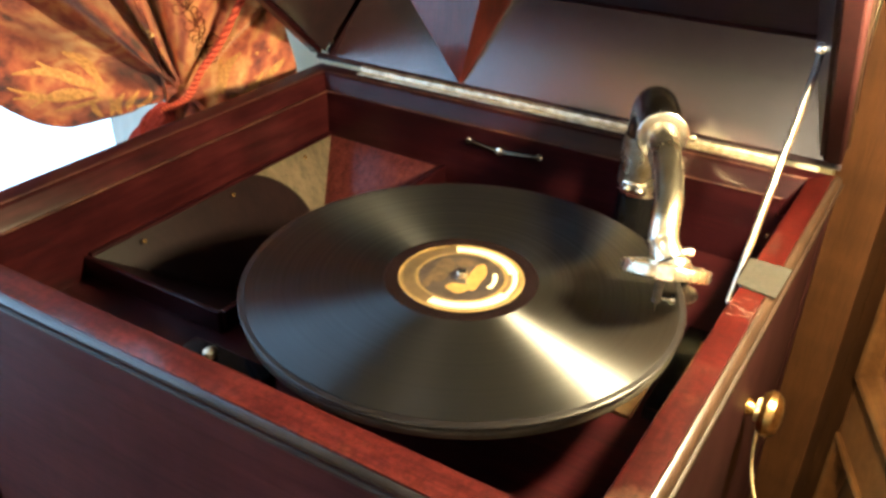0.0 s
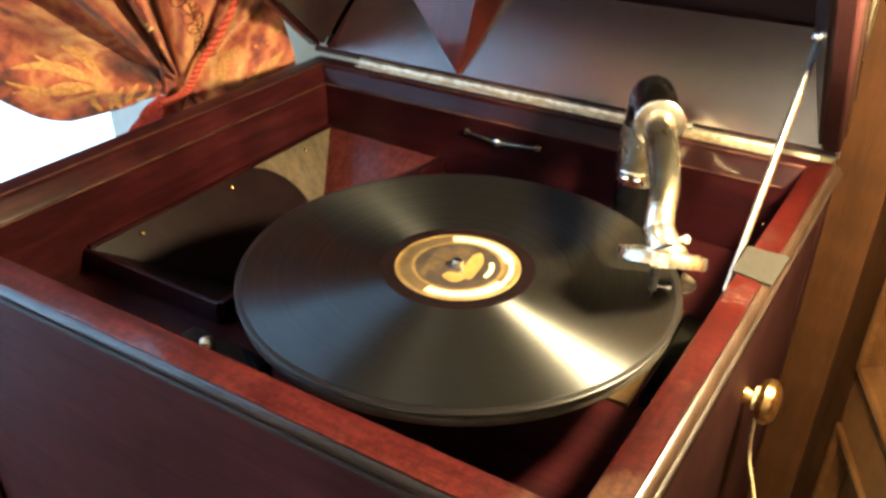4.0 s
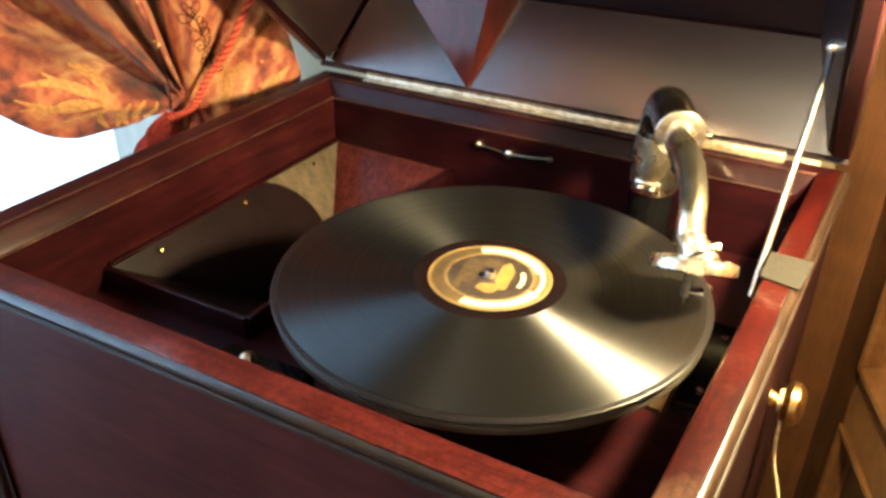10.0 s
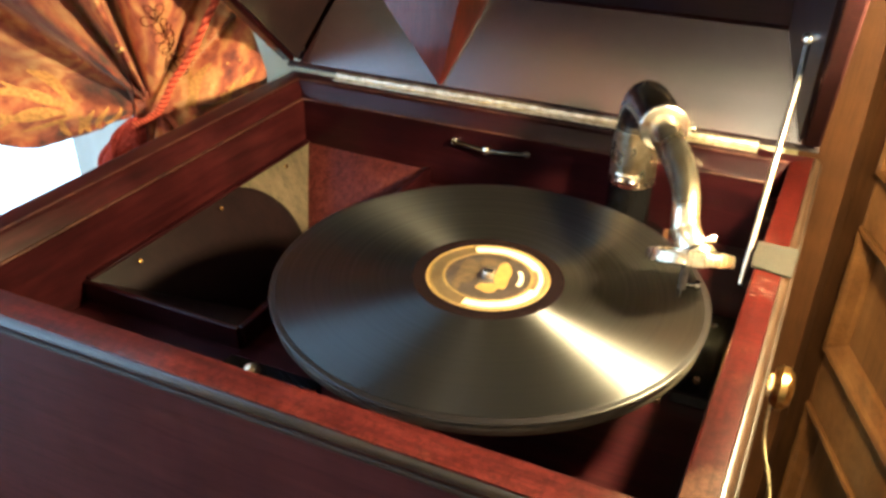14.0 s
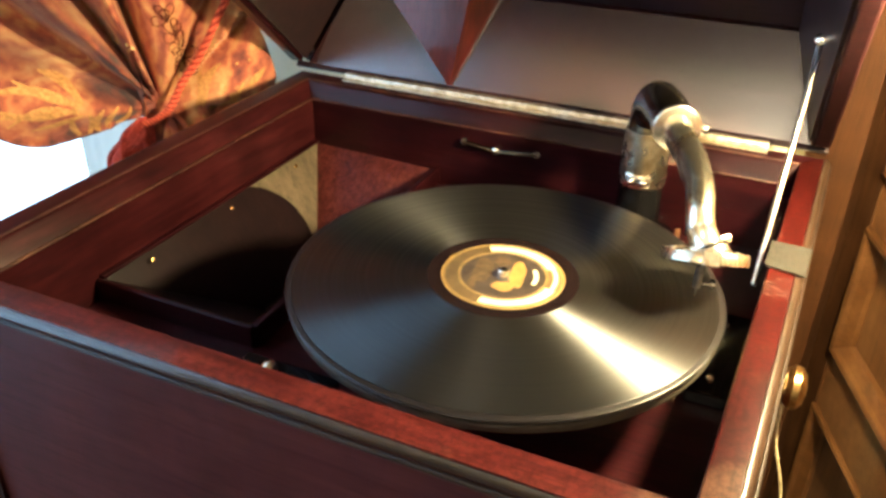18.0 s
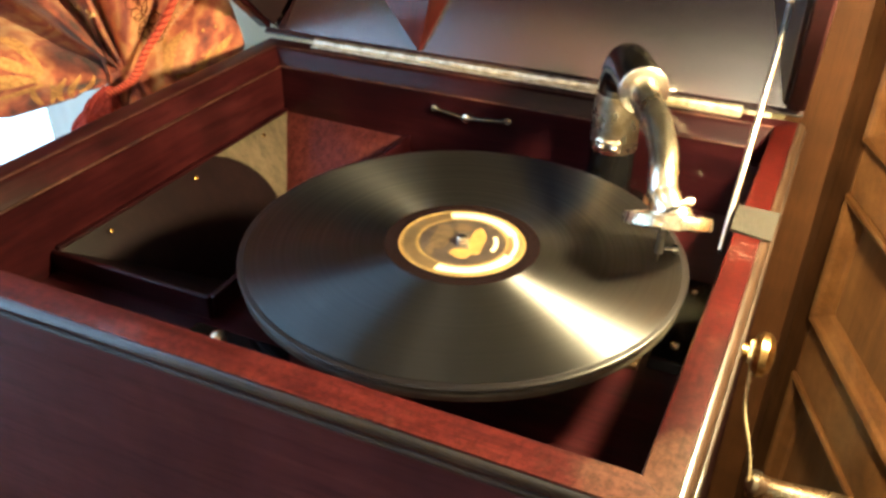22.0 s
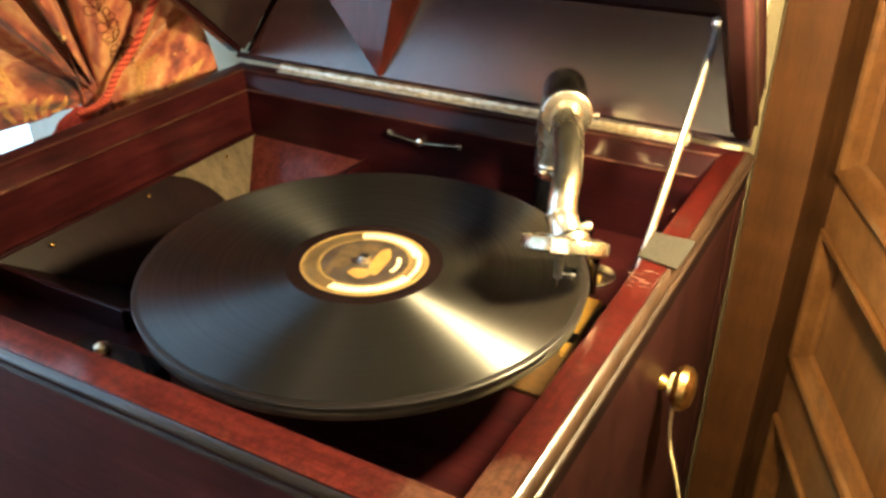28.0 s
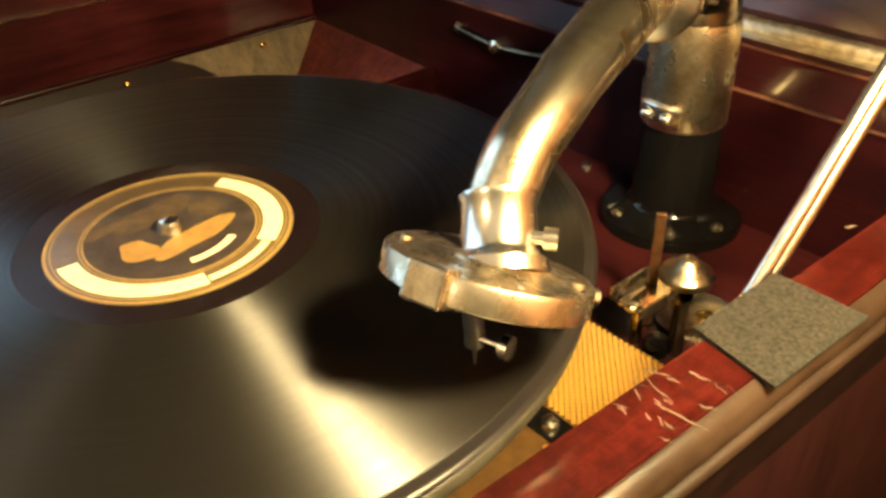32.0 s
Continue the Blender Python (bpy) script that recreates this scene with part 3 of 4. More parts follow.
for x0, x1, y0, y1 in [(bx0 - 0.003, bx0 + 0.026, by0 - 0.003, by0 + 0.02), (0.1250, 0.1535, by0 - 0.003, by0 + 0.02), (0.1480, 0.1660, by1 - 0.026, by1 + 0.012)]:
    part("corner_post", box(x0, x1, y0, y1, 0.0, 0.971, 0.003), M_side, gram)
part("base", box(bx0, 0.1500, by0, by1, 0.02, 0.06, 0.004), M_deep_x, gram)

# motor board with the square horn mouth cut out of its left side
part("motor_board", joined(box(HORN_X, 0.1480, iy0, iy1, BOARD - 0.012, BOARD), box(ix0, HORN_X, iy0, HORN_Y, BOARD - 0.012, BOARD)), M_board, gram, "red-brown polished motor board")
HT = 0.9425
b0, b1, c0, c1, HB = -0.225, -0.185, 0.06, 0.140, 0.865


def sheet(a, b, c, d, thick=0.004):
    """A board through four corners, thickened away from its front."""
    a, b, c, d = (Vector(v) for v in (a, b, c, d))
    n = (b - a).cross(d - a).normalized() * thick
    return faces([a, b, c, d, a - n, b - n, c - n, d - n], [(0, 1, 2, 3), (7, 6, 5, 4), (0, 4, 5, 1), (1, 5, 6, 2), (2, 6, 7, 3), (3, 7, 4, 0)])


def flared_board():
    """The side board of the horn: flat, then curving round into the back corner."""
    n, m, flare, low_flare = 36, 8, 0.0015, 0.0010
    bm = bmesh.new()
    front, back = [], []
    for i in range(n + 1):
        u = (i / n) ** 0.6
        k = max(0.0, (u - 0.60) / 0.40)
        top = Vector((ix0 + flare * k * k, HORN_Y + (iy1 - HORN_Y) * u, HT))
        low = Vector((b0 + low_flare * k * k, c0 + (c1 - c0) * u, HB))
        front.append([bm.verts.new(top.lerp(low, j / m)) for j in range(m + 1)])
        back.append([bm.verts.new(top.lerp(low, j / m) - Vector((0.004, 0, 0.003))) for j in range(m + 1)])
    for i in range(n):
        for j in range(m):
            bm.faces.new((front[i][j], front[i + 1][j], front[i + 1][j + 1], front[i][j + 1]))
            bm.faces.new((back[i][j], back[i][j + 1], back[i + 1][j + 1], back[i + 1][j]))
    bmesh.ops.recalc_face_normals(bm, faces=bm.faces)
    return bm


def corner_lit_patch(u0=0.60, reach=0.90):
    """A tan patch tapering down the side board's back corner: the light there, put into colour."""
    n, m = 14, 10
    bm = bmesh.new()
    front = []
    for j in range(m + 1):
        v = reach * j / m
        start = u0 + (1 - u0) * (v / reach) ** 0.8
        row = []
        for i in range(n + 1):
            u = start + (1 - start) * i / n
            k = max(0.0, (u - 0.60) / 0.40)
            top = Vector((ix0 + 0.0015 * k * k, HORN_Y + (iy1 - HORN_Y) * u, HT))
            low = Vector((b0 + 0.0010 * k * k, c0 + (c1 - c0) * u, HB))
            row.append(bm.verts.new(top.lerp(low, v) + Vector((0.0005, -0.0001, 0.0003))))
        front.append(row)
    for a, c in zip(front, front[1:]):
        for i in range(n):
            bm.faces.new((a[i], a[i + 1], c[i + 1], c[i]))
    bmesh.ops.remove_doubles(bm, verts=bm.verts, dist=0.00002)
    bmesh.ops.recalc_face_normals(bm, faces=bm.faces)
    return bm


# the bright back corner is painted: a tan patch over the dark board
part("corner_lit_patch", corner_lit_patch(), M_tan, gram, "tan patch painted for the light in the horn's back corner", True)
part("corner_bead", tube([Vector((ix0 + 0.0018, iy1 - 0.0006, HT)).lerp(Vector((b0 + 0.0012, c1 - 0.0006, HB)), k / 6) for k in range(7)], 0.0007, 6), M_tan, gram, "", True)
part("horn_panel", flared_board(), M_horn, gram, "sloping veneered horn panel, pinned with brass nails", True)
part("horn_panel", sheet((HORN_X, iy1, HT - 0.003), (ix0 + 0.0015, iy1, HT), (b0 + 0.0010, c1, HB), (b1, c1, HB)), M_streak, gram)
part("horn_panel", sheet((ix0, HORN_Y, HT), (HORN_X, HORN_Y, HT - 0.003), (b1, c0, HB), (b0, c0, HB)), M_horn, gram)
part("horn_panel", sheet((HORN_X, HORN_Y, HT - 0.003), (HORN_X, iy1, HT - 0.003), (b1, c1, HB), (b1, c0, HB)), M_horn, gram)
# a dark plate closes the throat; its colour gives the recess its shade
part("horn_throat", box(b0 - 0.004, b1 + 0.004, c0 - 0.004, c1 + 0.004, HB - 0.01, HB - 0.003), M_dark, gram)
part("horn_edge", box(ix0, HORN_X + 0.003, HORN_Y - 0.004, HORN_Y, BOARD, HT + 0.001, 0.001), M_deep_x, gram)
part("horn_edge", box(ix0, ix0 + 0.004, HORN_Y, iy1, HT, HT + 0.003, 0.0008), M_deep_y, gram)
part("horn_edge", box(HORN_X, HORN_X + 0.005, HORN_Y, iy1, BOARD, HT, 0.001), M_deep_y, gram)
for y in (-0.008, 0.085, 0.178):
    part("brass_nail", lathe([(0.0002, 0.0012), (0.0016, 0.0006), (0.0019, 0)][::-1], 12, towards((-0.2648, y, 0.9375), (0.84, 0, 0.5))), M_brass, gram, "", True)

# hinge along the back
hx0, hx1, hy = -0.252, 0.122, 0.2535
hinge = part("piano_hinge", rod((hx0, hy - 0.002, TOP + 0.0028), (hx1, hy - 0.002, TOP + 0.0028), 0.0033), M_hinge, gram, "long nickel-plated piano hinge", True)
part("hinge_leaf", box(hx0, hx1, hy - 0.011, hy - 0.002, TOP, TOP + 0.0012), M_hinge, hinge)
for k in range(13):
    x = hx0 + 0.02 + k * 0.0283
    part("hinge_knuckle", lathe([(0.0036, 0), (0.0036, 0.0135)], 14, towards((x, hy - 0.002, TOP + 0.0028), (1, 0, 0))), M_hinge, hinge, "", True)

# ---- the lid, propped open over the case: a low rim, sloping boards inside ----
OPEN = radians(42)
LY, LZ = 0.2565, TOP + 0.0015


def lid_at(x, r, d):
    """A place in the lid: r runs up along its rim from the hinge, d into its depth."""
    return Vector((x, LY - r * math.cos(OPEN) + d * math.sin(OPEN), LZ + r * math.sin(OPEN) + d * math.cos(OPEN)))


def lid_box(x0, x1, r0, r1, d0, d1, bev=0.0015):
    bm = box(x0, x1, r0, r1, d0, d1, bev)
    for v in bm.verts:
        v.co = lid_at(*v.co)
    bmesh.ops.reverse_faces(bm, faces=bm.faces)
    return bm


def lid_sheet(a, b, c, d, thick=0.004):
    return sheet(lid_at(*a), lid_at(*b), lid_at(*c), lid_at(*d), thick)


LX0, LX1, LR, LD = -0.3095, 0.1645, 0.42, 0.0840
lid = part("lid", lid_box(LX0, LX1, 0.0, 0.0035, 0.0, 0.006, 0.001), M_lidtop, gram, "propped-open lid with sloping boards inside")
for s in (1, -1):
    xo, xi = (LX1, LX1 - 0.0125) if s > 0 else (LX0, LX0 + 0.0125)
    a, b = sorted((xo, xi))
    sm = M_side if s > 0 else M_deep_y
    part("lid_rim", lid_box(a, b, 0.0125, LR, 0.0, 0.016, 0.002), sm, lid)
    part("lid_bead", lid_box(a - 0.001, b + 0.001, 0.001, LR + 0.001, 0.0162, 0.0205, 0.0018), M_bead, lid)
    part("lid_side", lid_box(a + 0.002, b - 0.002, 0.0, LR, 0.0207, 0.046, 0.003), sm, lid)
    part("side_slope", lid_sheet((xi, LR - 0.012, 0.005), (xi, 0.012, 0.005), (xi - s * 0.025, 0.026, LD), (xi - s * 0.025, LR - 0.04, LD), 0.003 * s), M_lidtop, lid)
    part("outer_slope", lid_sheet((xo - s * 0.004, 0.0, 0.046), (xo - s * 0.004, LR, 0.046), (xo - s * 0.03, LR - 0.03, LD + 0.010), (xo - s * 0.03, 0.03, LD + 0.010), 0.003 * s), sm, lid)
part("lid_front", lid_box(LX0 + 0.0125, LX1 - 0.0125, LR - 0.012, LR, 0.0, 0.046), M_deep_x, lid)
part("front_slope", lid_sheet((LX0 + 0.013, LR - 0.012, 0.04), (LX1 - 0.013, LR - 0.012, 0.04), (LX1 - 0.038, LR - 0.04, LD), (LX0 + 0.038, LR - 0.04, LD)), M_deep_x, lid)
part("lid_top", lid_box(LX0 + 0.03, LX1 - 0.03, 0.03, LR - 0.03, LD + 0.001, LD + 0.010), M_lidtop, lid)
part("back_slope", lid_sheet((LX0 + 0.0125, 0.003, 0.003), (LX1 - 0.0125, 0.003, 0.003), (LX1 - 0.0375, 0.026, LD), (LX0 + 0.0475, 0.026, LD)), M_sheen, lid, "smooth sloping board with a soft lamp sheen")
part("outer_slope", lid_sheet((LX0 + 0.004, -0.004, 0.010), (LX1 - 0.004, -0.004, 0.010), (LX1 - 0.03, 0.018, LD + 0.009), (LX0 + 0.03, 0.018, LD + 0.009), 0.003), M_deep_x, lid)
A0, A1, A2, A3 = Vector((-0.1490, 0.2535, 1.0080)), Vector((-0.1195, 0.2885, 1.0815)), Vector((-0.1270, 0.262, 1.122)), Vector((-0.2370, 0.2650, 1.1080))
OFF = Vector((0.002, 0.006, 0.001))
part("deflector", faces([A0, A1, A2, A3, A0 + OFF, A1 + OFF, A2 + OFF, A3 + OFF], [(0, 1, 2), (0, 2, 3), (4, 6, 5), (4, 7, 6), (0, 4, 5, 1), (1, 5, 6, 2), (2, 6, 7, 3), (3, 7, 4, 0)]), M_red_z, lid, "red triangular sound deflector board")

# ---- turntable and record ----
RZ = 0.992
table = part("turntable", lathe([(0.004, RZ - 0.030), (0.112, RZ - 0.015), (0.1195, RZ - 0.0120), (0.1208, RZ - 0.0036), (0.004, RZ - 0.0036)], 128), M_black, gram, "black turntable with a dull tarnished rim", True)
part("platter_rim", lathe([(0.1210, RZ - 0.0098), (0.1234, RZ - 0.0098), (0.1244, RZ - 0.0090), (0.1246, RZ - 0.0078), (0.1242, RZ - 0.0060), (0.1234, RZ - 0.0052), (0.1216, RZ - 0.0048)], 128, None, False), M_platter, table, "tarnished rim", True)
part("spindle", lathe([(0.0036, RZ - 0.03), (0.0036, RZ + 0.0022), (0.0028, RZ + 0.0040), (0.0012, RZ + 0.0047)], 20), M_chrome, table, "", True)
part("felt_mat", lathe([(0.1225, RZ - 0.0035), (0.1225, RZ - 0.0022), (0.004, RZ - 0.0022)], 96), M_black, table, "", True)

record = thing("record", "black shellac record with a gold-ringed ochre label on the turntable", "record")
record.location = (0, 0, RZ)
part("grooved_disc", lathe([(0.0445, 0.0), (0.1222, 0.0), (0.1222, -0.0022), (0.0445, -0.0022)], 192, None, False), M_shellac, record, "", True)
part("outer_lip", lathe([(0.1222, -0.0002), (0.1226, -0.0004), (0.1246, -0.0003), (0.1256, -0.0007), (0.1260, -0.0013), (0.1254, -0.0021), (0.1222, -0.0022)], 192, None, False), M_lip, record, "smooth dark outer lip", True)
part("run_out", lathe([(0.0365, -0.0001), (0.0445, -0.0001), (0.0445, -0.0022), (0.0365, -0.0022)], 96, None, False), M_deadwax, record, "smooth dark red-black run-out ring", True)
lab = part("label", lathe([(0.0037, 0.0001), (0.0358, 0.0001), (0.0365, -0.0004), (0.0365, -0.0022), (0.0037, -0.0022)], 96), M_olive, record, "ochre label with gold rings", True)
for r, w in ((0.0352, 0.0009), (0.0340, 0.0003), (0.0262, 0.0003), (0.0248, 0.0007)):
    part("label_ring", lathe([(r, 0.00012), (r, 0.00018), (r + w, 0.00018), (r + w, 0.00012)], 96, None, False), M_gold, lab)
part("label_centre", lathe([(0.0037, 0.00012), (0.0037, 0.0002), (0.0250, 0.0002), (0.0250, 0.00012)], 96), M_ink, lab, "dark printed picture field")


def arc_plate(r0, r1, a0, a1, z, seg=24):
    """A flat piece of a ring between two angles, in degrees."""
    bm = bmesh.new()
    rows = []
    for k in range(seg + 1):
        a = radians(a0 + (a1 - a0) * k / seg)
        rows.append([bm.verts.new((r * math.cos(a), r * math.sin(a), z)) for r in (r0, r1)])
    for a, b in zip(rows, rows[1:]):
        bm.faces.new((a[0], a[1], b[1], b[0]))
    return bm


for a0, a1 in ((112, 200), (-20, 68)):
    part("print_arc", arc_plate(0.0274, 0.0332, a0, a1, 0.00026), M_cream, lab, "bright cream lettering band, not readable")
for k, r in enumerate((0.0182, 0.0296)):
    part("print_bar", arc_plate(r, r + 0.0026, 90 - 24 + 3 * k, 90 + 24 - 3 * k, 0.00028 + 0.00002 * k), M_cream, lab)
for n, (cx, cy, rx, ry, m) in enumerate(((-0.002, 0.0085, 0.0150, 0.0046, M_ochre), (0.0125, 0.0010, 0.0050, 0.0066, M_ochre), (-0.004, -0.012, 0.014, 0.0058, M_umber), (-0.015, -0.001, 0.0050, 0.0060, M_umber), (0.009, -0.0165, 0.010, 0.0026, M_umber))):
    outline = [(cx + (rx + 0.0008 * math.sin(3 * a + n)) * math.cos(a), cy + (ry + 0.0006 * math.sin(4 * a)) * math.sin(a), 0.00024 + 0.00004 * n) for a in (2 * math.pi * k / 28 for k in range(28))]
    part("print_shape", faces(outline, [tuple(range(28))]), m, lab)
record.rotation_euler = (0, 0, radians(-75))

# ---- tone arm ----
PX, PY = 0.0375, 0.2062
arm = part("tone_arm_post", lathe([(0.0310, BOARD), (0.0312, BOARD + 0.002), (0.0300, BOARD + 0.0050), (0.0270, BOARD + 0.0066), (0.0205, BOARD + 0.0082), (0.0174, BOARD + 0.012), (0.0168, 0.980)], 48, Matrix.Translation((PX, PY, 0))), M_black, gram, "black enamelled tone-arm post", True)
for a in (-8, 68, 160, 245):
    q = (PX + 0.0258 * math.cos(radians(a)), PY + 0.0258 * math.sin(radians(a)), BOARD + 0.0064)
    part("flange_screw", lathe([(0.0026, 0), (0.0026, 0.0012), (0.0012, 0.0022)], 12, Matrix.Translation(q)), M_nickel, arm, "", True)
UX, UY = 0.3704, -0.9289  # the way from the post to the sound box


def on_arm(s, z, off=0.0):
    return Vector((PX + UX * s - UY * off, PY + UY * s + UX * off, z))


sleeve = part("elbow_sleeve", lathe([(0.0160, 0.9745), (0.0172, 0.9748), (0.0176, 0.9758), (0.0176, 0.9850), (0.0174, 1.014), (0.0168, 1.018)], 48, Matrix.Translation((PX, PY, 0))), M_nickel, gram, "nickel-plated swivel sleeve", True)
bracket = []
for r, z in ((0.0170, 0.9770), (0.0190, 0.9770), (0.0193, 0.9775), (0.0193, 0.9852), (0.0190, 0.9858), (0.0170, 0.9858)):
    bracket.append([on_arm(r * math.cos(radians(a)), z, r * math.sin(radians(a))) for a in range(-52, 9, 6)])
grid = [v for row in bracket for v in row]
w = len(bracket[0])
quads = [(i * w + k, i * w + k + 1, ((i + 1) % 6) * w + k + 1, ((i + 1) % 6) * w + k) for i in range(6) for k in range(w - 1)]
part("bracket", faces(grid, quads + [tuple(i * w for i in range(6)), tuple(i * w + w - 1 for i in range(6))]), M_chrome, sleeve, "small bright strap", True)
for a in (-36, -8):
    c, d = on_arm(0.0192 * math.cos(radians(a)), 0.9812, 0.0192 * math.sin(radians(a))), on_arm(math.cos(radians(a)), 0, math.sin(radians(a))) - on_arm(0, 0)
    part("bracket_screw", lathe([(0.0029, 0), (0.0029, 0.0012), (0.0022, 0.0023), (0.0008, 0.0029)], 14, towards(c, d)), M_chrome, sleeve, "", True)
elbow_path = smooth_path([on_arm(0, 1.014), on_arm(0.0, 1.026), on_arm(0.006, 1.038), on_arm(0.020, 1.0460), on_arm(0.042, 1.0485), on_arm(0.064, 1.0490), on_arm(0.077, 1.0490)], 8)
part("elbow", tube(elbow_path, lambda t: 0.0164 - 0.0019 * min(1.0, t / 0.55), 32), M_elbow, gram, "dark tarnished nickel elbow", True)
ring = part("collar_ring", tube(smooth_path([on_arm(0.0755, 1.0490), on_arm(0.0775, 1.0490), on_arm(0.0795, 1.0490), on_arm(0.0810, 1.0490)], 4), lambda t: 0.0150 + 0.0013 * math.sin(math.pi * t) ** 0.5, 36), M_chrome, gram, "bright collar ring", True)
part("collar_screw", joined(rod(on_arm(0.0782, 1.049, 0.0145), on_arm(0.0782, 1.049, 0.0180), 0.0016), rod(on_arm(0.0782, 1.049, 0.0175), on_arm(0.0782, 1.049, 0.0200), 0.0026)), M_chrome, ring, "", True)
tube_path = smooth_path([on_arm(0.078, 1.0490), on_arm(0.095, 1.0488, -0.0008), on_arm(0.120, 1.0478, -0.0003), on_arm(0.141, 1.0460, -0.0005), on_arm(0.158, 1.0420, -0.0010), on_arm(0.1695, 1.0370, -0.0026), on_arm(0.1768, 1.0300, -0.0034), on_arm(0.1784, 1.0262, -0.0038)], 10)
part("arm_tube", tube(tube_path, lambda t: 0.0099 - 0.0027 * t + 0.0003 * math.sin(9 * t), 32), M_tube, gram, "tapered nickel-plated tube with worn patches", True)

# sound box lying under the arm's end
SB = Vector((0.1068, 0.0290, 1.0166))
NORM = Vector((-0.10, 0.43, 0.895)).normalized()
TM = towards(SB, NORM)
sbox = part("sound_box", lathe([(0.019, -0.0030), (0.0230, -0.0030), (0.0236, -0.0025), (0.0236, 0.0026), (0.0232, 0.0034), (0.0215, 0.0038), (0.0205, 0.0034), (0.0150, 0.0040), (0.0135, 0.0050), (0.004, 0.0050)], 56, TM), M_satin, gram, "round nickel-plated sound box", True)
NK0, NK1 = SB + NORM * 0.003 + Vector((0.0014, 0.0016, 0)), on_arm(0.1785, 1.0298, -0.0040)
part("neck_collar", lathe([(0.0112, -0.0030), (0.0110, 0), (0.0092, 0.0012), (0.0086, 0.0030), (0.0084, (NK1 - NK0).length - 0.002), (0.0090, (NK1 - NK0).length - 0.0012), (0.0090, (NK1 - NK0).length), (0.0074, (NK1 - NK0).length + 0.0004)], 32, towards(NK0, NK1 - NK0)), M_chrome, sbox, "", True)
part("thumb_screw", joined(rod(SB + Vector((0.004, 0.007, 0.0090)), SB + Vector((0.0080, 0.0101, 0.0090)), 0.0016), rod(SB + Vector((0.0074, 0.0097, 0.0090)), SB + Vector((0.0098, 0.0115, 0.0090)), 0.0026)), M_chrome, sbox, "", True)
part("diaphragm", lathe([(0.0192, -0.0029), (0.0188, -0.0036), (0.002, -0.0036)], 40, TM), M_black, sbox)
for a in range(0, 360, 60):
    part("rim_screw", lathe([(0.0015, 0.0034), (0.0013, 0.0045), (0.0005, 0.0048)], 10, TM @ pose(0.0195 * math.cos(radians(a + 20)), 0.0195 * math.sin(radians(a + 20)), -0.0004)), M_nickel, sbox, "", True)
tip = Vector((0.1056, 0.0262, RZ + 0.0003))
OUT = Vector((0.204, -0.849, 0.487)).normalized()
part("stylus_block", box(-0.0048, 0.0048, -0.0042, 0.0042, -0.004, 0.0024, 0.0008, towards(SB + OUT * 0.0234 - NORM * 0.0008, OUT)), M_satin, sbox, "square stylus block")
SIDE = Vector((0.477, 0.799, -0.366)).normalized()
part("rim_thumb_screw", joined(rod(SB + SIDE * 0.0228, SB + SIDE * 0.0256, 0.0014), rod(SB + SIDE * 0.0250, SB + SIDE * 0.0274, 0.0024)), M_chrome, sbox, "", True)
part("needle_holder", tube(smooth_path([SB - NORM * 0.0034 + Vector((-0.001, -0.003, 0)), tip + Vector((0, 0, 0.010)), tip + Vector((0, 0, 0.006))], 5), 0.0024, 12), M_steel, sbox, "", True)
part("needle", rod(tip + Vector((0, 0, 0.007)), tip, 0.0009, 0.0002, 8), M_steel, sbox)
part("needle_screw", joined(rod(tip + Vector((0.001, 0, 0.0085)), tip + Vector((0.0075, 0.002, 0.0085)), 0.0010), rod(tip + Vector((0.007, 0.002, 0.0085)), tip + Vector((0.0090, 0.0026, 0.0085)), 0.0030)), M_chrome, sbox, "", True)

# ---- lid stay: two flat bars ----
stay = part("lid_stay", joined(*[rod((0.1345, 0.082 + o, 0.976 - 0.83 * o), (0.1395, 0.1745 + o, 1.087 - 0.83 * o), 0.0020) for o in (-0.0021, 0.0021)]), M_chrome, gram, "thin bright double-bar lid stay", True)
part("stay_end", rod((0.1395, 0.173, 1.085), (0.1396, 0.187, 1.1034), 0.0022), M_chrome, stay, "", True)
part("stay_screw", lathe([(0.004, 0), (0.004, 0.002), (0.002, 0.0035)], 14, towards((0.1396, 0.186, 1.1034), (-0.4, -0.8, 0.3))), M_chrome, stay, "", True)

# ---- small fittings on the board and the walls ----
latch = part("lever_bar", joined(rod((-0.1194, 0.2215, 0.9722), (-0.092, 0.2215, 0.9690), 0.0022), rod((-0.086, 0.2215, 0.9690), (-0.0538, 0.2215, 0.9722), 0.0022)), M_elbow, gram, "small tarnished nickel lever on the back wall", True)
part("lever_knob", lathe([(0.0042, 0), (0.0042, 0.002), (0.0035, 0.0045), (0.001, 0.0055)], 18, towards((-0.0895, 0.2235, 0.9690), (0, -1, 0.1))), M_chrome, latch, "", True)
for p in ((-0.1194, 0.2215, 0.9722), (-0.0538, 0.2215, 0.9722)):
    part("lever_end", lathe([(0.003, -0.002), (0.0034, 0), (0.002, 0.002)], 12, towards(p, (0, -1, 0))), M_chrome, latch, "", True)
for p in ((-0.0185, 0.2157), (0.1245, 0.091), (0.1235, 0.030)):
    part("board_screw", lathe([(0.0026, 0), (0.0023, 0.0015), (0.0008, 0.0022)], 14, Matrix.Translation((*p, BOARD + (0.009 if p[0] > 0.1 else 0)))), M_chrome, gram, "", True)
part("brake_block", box(0.111, 0.1395, 0.015, 0.108, BOARD, BOARD + 0.009, 0.001), M_black, gram, "black brake block by the side wall")

# gold cross-hatched plate under the record
plate = part("brass_plate", box(0.01, 0.1068, 0.010, 0.121, BOARD, BOARD + 0.0030, 0.0006), M_gilt_dark, gram, "gold cross-hatched motor plate")
nub = lathe([(0.00112, 0), (0.0004, 0.0008)], 4)
